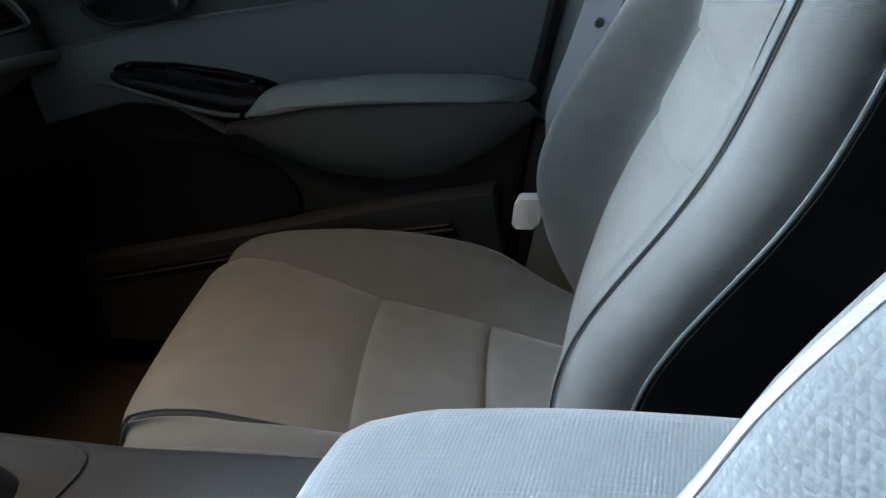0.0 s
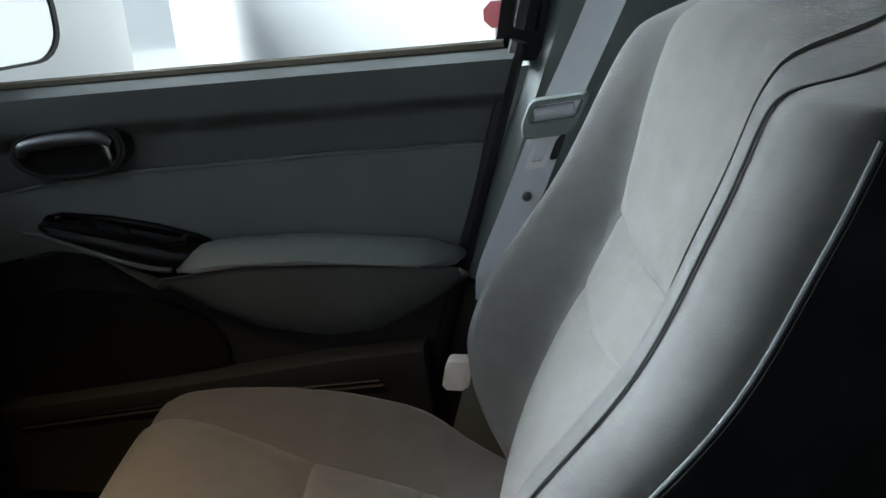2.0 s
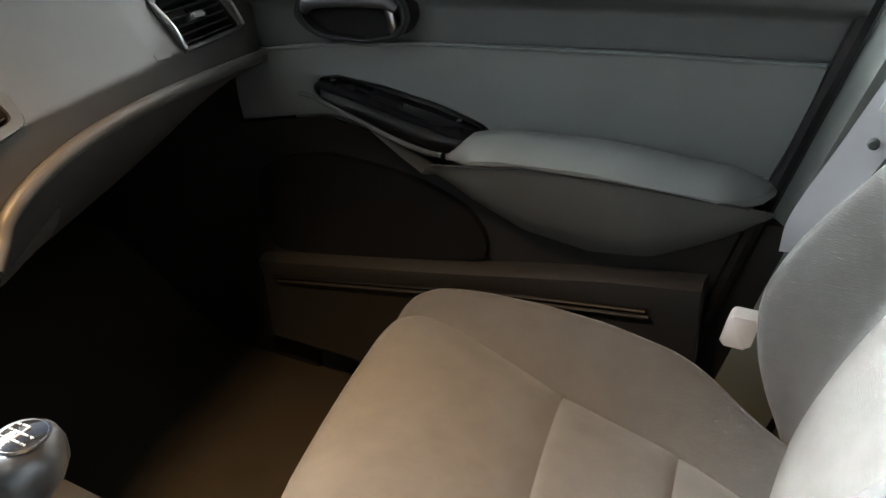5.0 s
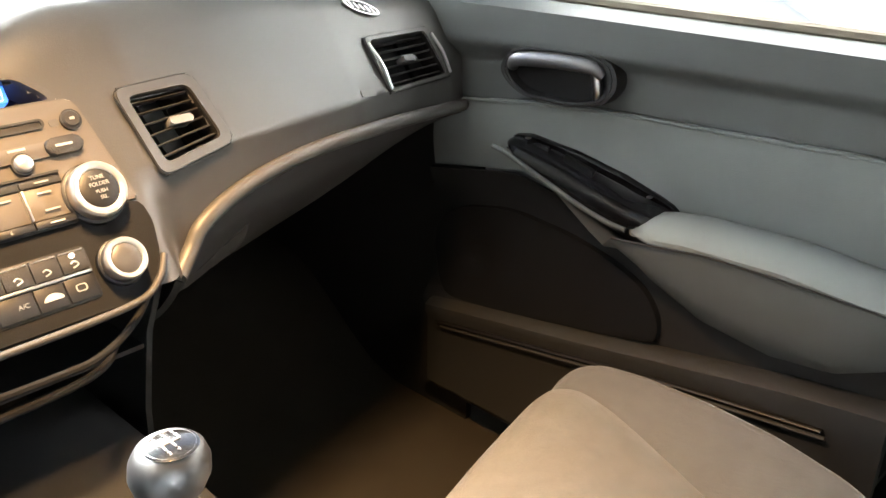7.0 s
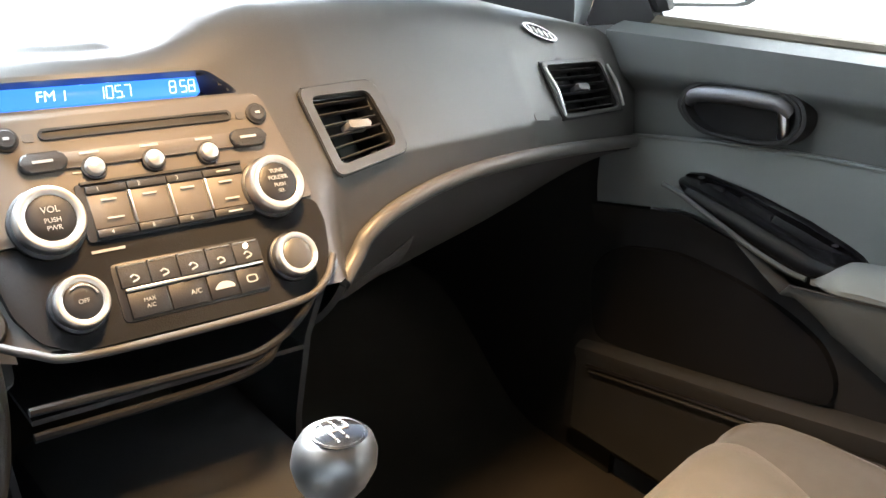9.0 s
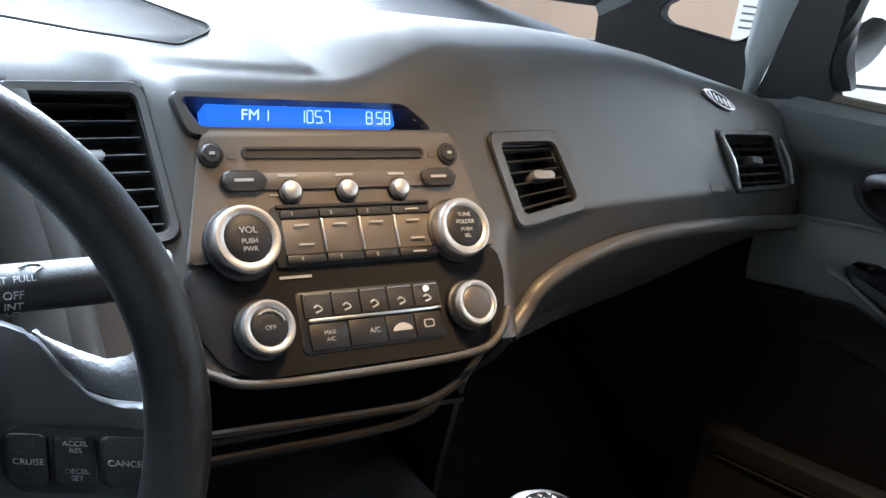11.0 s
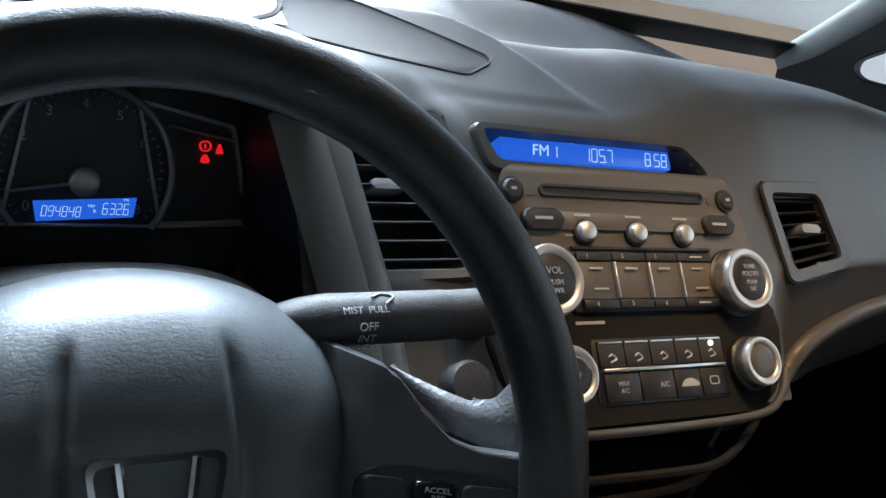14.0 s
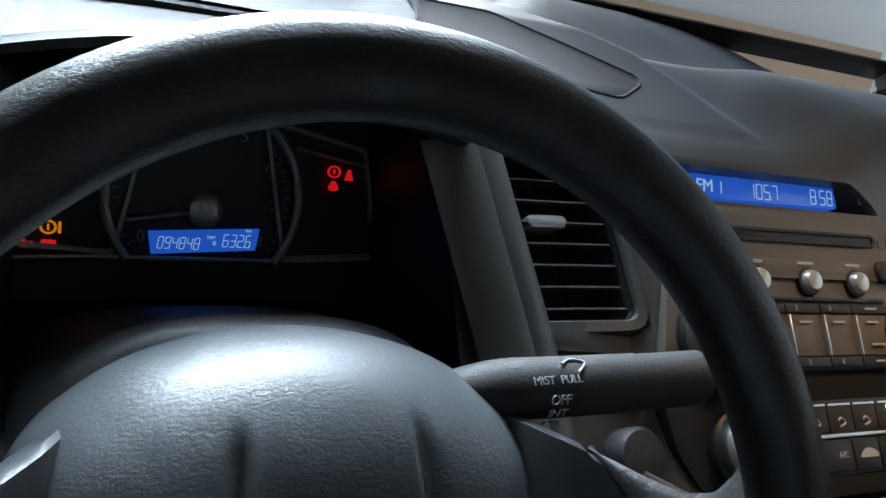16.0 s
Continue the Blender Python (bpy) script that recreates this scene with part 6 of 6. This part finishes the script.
seam_low = lambda u: 0.497 + (0.485 - 0.497) * u - 0.011 * math.sin(u * math.pi) ** 0.8
seam_high = lambda u: 0.561 + 0.001 * u - 0.006 * math.sin(u * math.pi)
for lo, hi in ((lambda u: 0.235, seam_low), (seam_low, seam_high), (seam_high, lambda u: 0.785)):
    rows = []
    for v in np.linspace(0, 1, 26):
        row = []
        for u in np.linspace(0, 1, 30):
            z = lo(u) + (hi(u) - lo(u)) * v
            qv = min(1, 6 * v) ** 0.5 * min(1, 6 * (1 - v)) ** 0.5
            qu = min(1.0, 7 * min(u, 1 - u)) ** 0.7
            row.append(panel_at(u, z, -0.003 + 0.0045 * qu + 0.012 * (qv - 1) * (0.3 + 0.7 * qu) + 0.004 * math.sin(u * math.pi)))
        rows.append(row)
    part("back_panel", thicken(grid(rows), -0.005), CLOTH, back, "lighter grey velour panel")
pipe_at = lambda z: Vector((0.2395, pick_curve(z, PIPE) + 0.0004 - 0.055 * ss(z, 0.73, 0.79) ** 2, back_top(0.24, z)))
part("piping", tube([pipe_at(z) for z in np.linspace(0.26, 0.785, 30)], 0.0012, 90, 6), SEAM, back, "dark sewn seam along the bolster")
cord = [Vector((0.1905, pick_curve(z, PIPE) - 0.0625, back_top(0.19, z))) for z in np.linspace(0.27, 0.70, 22)]
part("side_cord", tube(cord, 0.0022, 70, 8), LINING, back, "grey cord along the side")
# black sheet paints the shade on the backrest's side towards the console
rows = [[Vector((0.1905 + 0.004 * v, pick_curve(z, PIPE) - 0.066 - 0.10 * v, back_top(0.19, z))) for v in np.linspace(0, 1, 8)] for z in np.linspace(0.24, 0.74, 24)]
part("shaded_side_panel", thicken(grid(rows), 0.004), DARKCLOTH, back, "side panel with its shade put in as black cloth")

# cushion, in its own lengthwise measure v
CUSH_CREST = [(-0.68, 0.262), (-0.606, 0.285), (-0.56, 0.306), (-0.52, 0.316), (-0.456, 0.328), (-0.376, 0.333), (-0.296, 0.330), (-0.245, 0.322), (-0.208, 0.305), (-0.190, 0.270), (-0.182, 0.235)]
CUSH_MID = [(-0.68, 0.262), (-0.54, 0.261), (-0.418, 0.283), (-0.35, 0.302), (-0.29, 0.317), (-0.245, 0.319), (-0.208, 0.305), (-0.190, 0.272), (-0.182, 0.235)]
CUSH_SEAM = [(-0.68, 0.415), (-0.6265, 0.424), (-0.5424, 0.456), (-0.418, 0.467), (-0.35, 0.478), (-0.278, 0.489), (-0.205, 0.500)]
mean = lambda v, table: sum(lin(v + q, table) for q in (-0.012, -0.006, 0.0, 0.006, 0.012)) / 5
skewed = lambda x, v, z: Vector((x, v + 0.22 * (x - 0.345), z))


def cush_row(v):
    zc, zm, xs_ = mean(v, CUSH_CREST), mean(v, CUSH_MID), mean(v, CUSH_SEAM)
    zm = min(zm, zc)
    xn = 0.68 - xs_
    pts = [(0.560, 0.16), (0.582, 0.20), (0.588, zc - 0.055), (0.578, zc - 0.020), (0.556, zc - 0.001), (0.535, zc - 0.25 * (zc - zm)), (xs_ + 0.010, zm + 0.12 * (zc - zm)), (xs_, zm - 0.004), (xs_ - 0.012, zm + 0.001), (0.40, zm), (0.30, zm), (xn + 0.012, zm + 0.001), (xn, zm - 0.004), (xn - 0.008, zm + 0.15 * (zc - zm)), (0.175, zc - 0.010), (0.152, zc - 0.016), (0.138, zc - 0.045), (0.132, zc - 0.075), (0.140, 0.20), (0.160, 0.16)]
    f = 1 - 0.12 * ss(v, -0.27, -0.180) ** 2 - 0.28 * ss(-v, 0.52, 0.68)
    return [skewed(0.36 + (p.x - 0.36) * f, v, p.z) for p in smooth_line([(x, 0, max(z, 0.155)) for x, z in pts], 120)]


stations = np.concatenate([np.linspace(-0.68, -0.30, 36), np.linspace(-0.29, -0.182, 28)])
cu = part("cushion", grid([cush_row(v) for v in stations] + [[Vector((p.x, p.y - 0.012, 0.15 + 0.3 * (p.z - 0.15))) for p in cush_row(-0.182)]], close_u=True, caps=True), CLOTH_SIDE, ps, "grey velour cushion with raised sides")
for v0, v1 in ((-0.1850, -0.4165), (-0.4195, -0.541), (-0.544, -0.67)):
    rows = []
    for q in np.linspace(0, 1, 24):
        v = v0 + (v1 - v0) * q
        far = mean(v, CUSH_SEAM) - 0.002
        f = 1 - 0.12 * ss(v, -0.27, -0.180) ** 2 - 0.28 * ss(-v, 0.52, 0.68)
        row = []
        for u in np.linspace(0, 1, 28):
            x = 0.68 - far + (2 * far - 0.68) * u
            puff = min(1, 8 * q) ** 0.5 * min(1, 8 * (1 - q)) ** 0.5 * min(1.0, 9 * min(u, 1 - u)) ** 0.5
            row.append(skewed(0.36 + (x - 0.36) * f, v + 0.004 * math.sin(u * math.pi), min(mean(v, CUSH_MID), mean(v, CUSH_CREST)) - 0.0015 + 0.007 * puff))
        rows.append(row)
    part("cushion_panel", thicken(grid(rows), -0.005), CLOTH, cu, "lighter grey velour panel")
for side in (0, 1):
    seam = []
    for v in np.linspace(-0.205, -0.65, 24):
        f = 1 - 0.12 * ss(v, -0.27, -0.180) ** 2 - 0.28 * ss(-v, 0.52, 0.68)
        x = mean(v, CUSH_SEAM) if side else 0.68 - mean(v, CUSH_SEAM)
        seam.append(skewed(0.36 + (x - 0.36) * f, v, min(mean(v, CUSH_MID), mean(v, CUSH_CREST)) - 0.0022))
    part("insert_seam", tube(seam, 0.0019, 60, 6), SEAM, cu)
part("front_cord", tube([skewed(0.36 + 0.205 * u, -0.186 - 0.035 * abs(u) ** 4, 0.250) for u in np.linspace(-1, 1, 15)], 0.0022, 50, 8), SEAM, cu)
part("near_cord", tube([skewed(0.36 - 0.212 * (1 - 0.12 * ss(v, -0.27, -0.180) ** 2), v, mean(v, CUSH_CREST) - 0.018) for v in np.linspace(-0.26, -0.52, 14)], 0.0024, 40, 8), CLOTH_SIDE, cu)
part("base", prism(rounded(0.19, -0.62, 0.53, -0.26, 0.03), lambda a, b, d: Vector((a, b, d)), 0.05, 0.17, 0.004), DARK, ps, "dark seat base")
for x in (0.20, 0.52):
    part("rail", tube([(x, -0.68, 0.06), (x, -0.22, 0.06)], 0.014, 6, 8), BLACK, ps)
rows = []
for t in np.linspace(-1, 1, 18):
    w = (1 - t**4) ** 0.5 if abs(t) < 1 else 0.02
    rows.append([Vector((0.39 + 0.12 * (0.35 + 0.65 * w) * math.copysign(abs(math.cos(a)) ** 0.6, math.cos(a)), -0.90 - 0.02 * t + 0.045 * (0.3 + 0.7 * w) * math.copysign(abs(math.sin(a)) ** 0.7, math.sin(a)), 0.915 + 0.075 * t)) for a in np.linspace(0, 2 * math.pi, 36, endpoint=False)])
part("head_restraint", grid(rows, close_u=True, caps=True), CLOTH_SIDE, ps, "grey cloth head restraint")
for x in (0.345, 0.435):
    part("post", tube([(x, -0.89, 0.74), (x, -0.90, 0.86)], 0.006, 5, 8), CHROME, ps)
seat("driver_seat", "grey knitted-cloth driver seat with stitched bolsters", -0.3545, -0.028, KNIT, KNIT, KNIT)

# rear bench and rear door panel
rb = thing("rear_bench", "grey cloth rear bench seat", "bench seat")
part("bench_cushion", prism(rounded(-0.62, -1.62, 0.62, -1.12, 0.06), lambda a, b, d: Vector((a, b, d)), 0.12, 0.36, 0.04, 4), CLOTH, rb)
part("bench_back", thicken(grid([[Vector((x, -1.58 - 0.30 * v + 0.02 * math.sin(x * 9), 0.34 + 0.46 * v)) for x in np.linspace(-0.62, 0.62, 20)] for v in np.linspace(0, 1, 10)]), 0.08), CLOTH, rb)
rd = thing("door_2", "grey rear door panel with a cloth insert", "car door", kind="structure")
part("panel", thicken(grid([[Vector((0.69 - 0.02 * math.sin(v * 3.1), y, 0.08 + 0.64 * v)) for y in np.linspace(-0.72, -1.5, 12)] for v in np.linspace(0, 1, 12)]), 0.008), LINING, rd)
part("armrest", tube([(0.66, -0.80, 0.50), (0.64, -1.0, 0.52), (0.66, -1.2, 0.52)], 0.03, 20, 10), DOORCLOTH, rd)
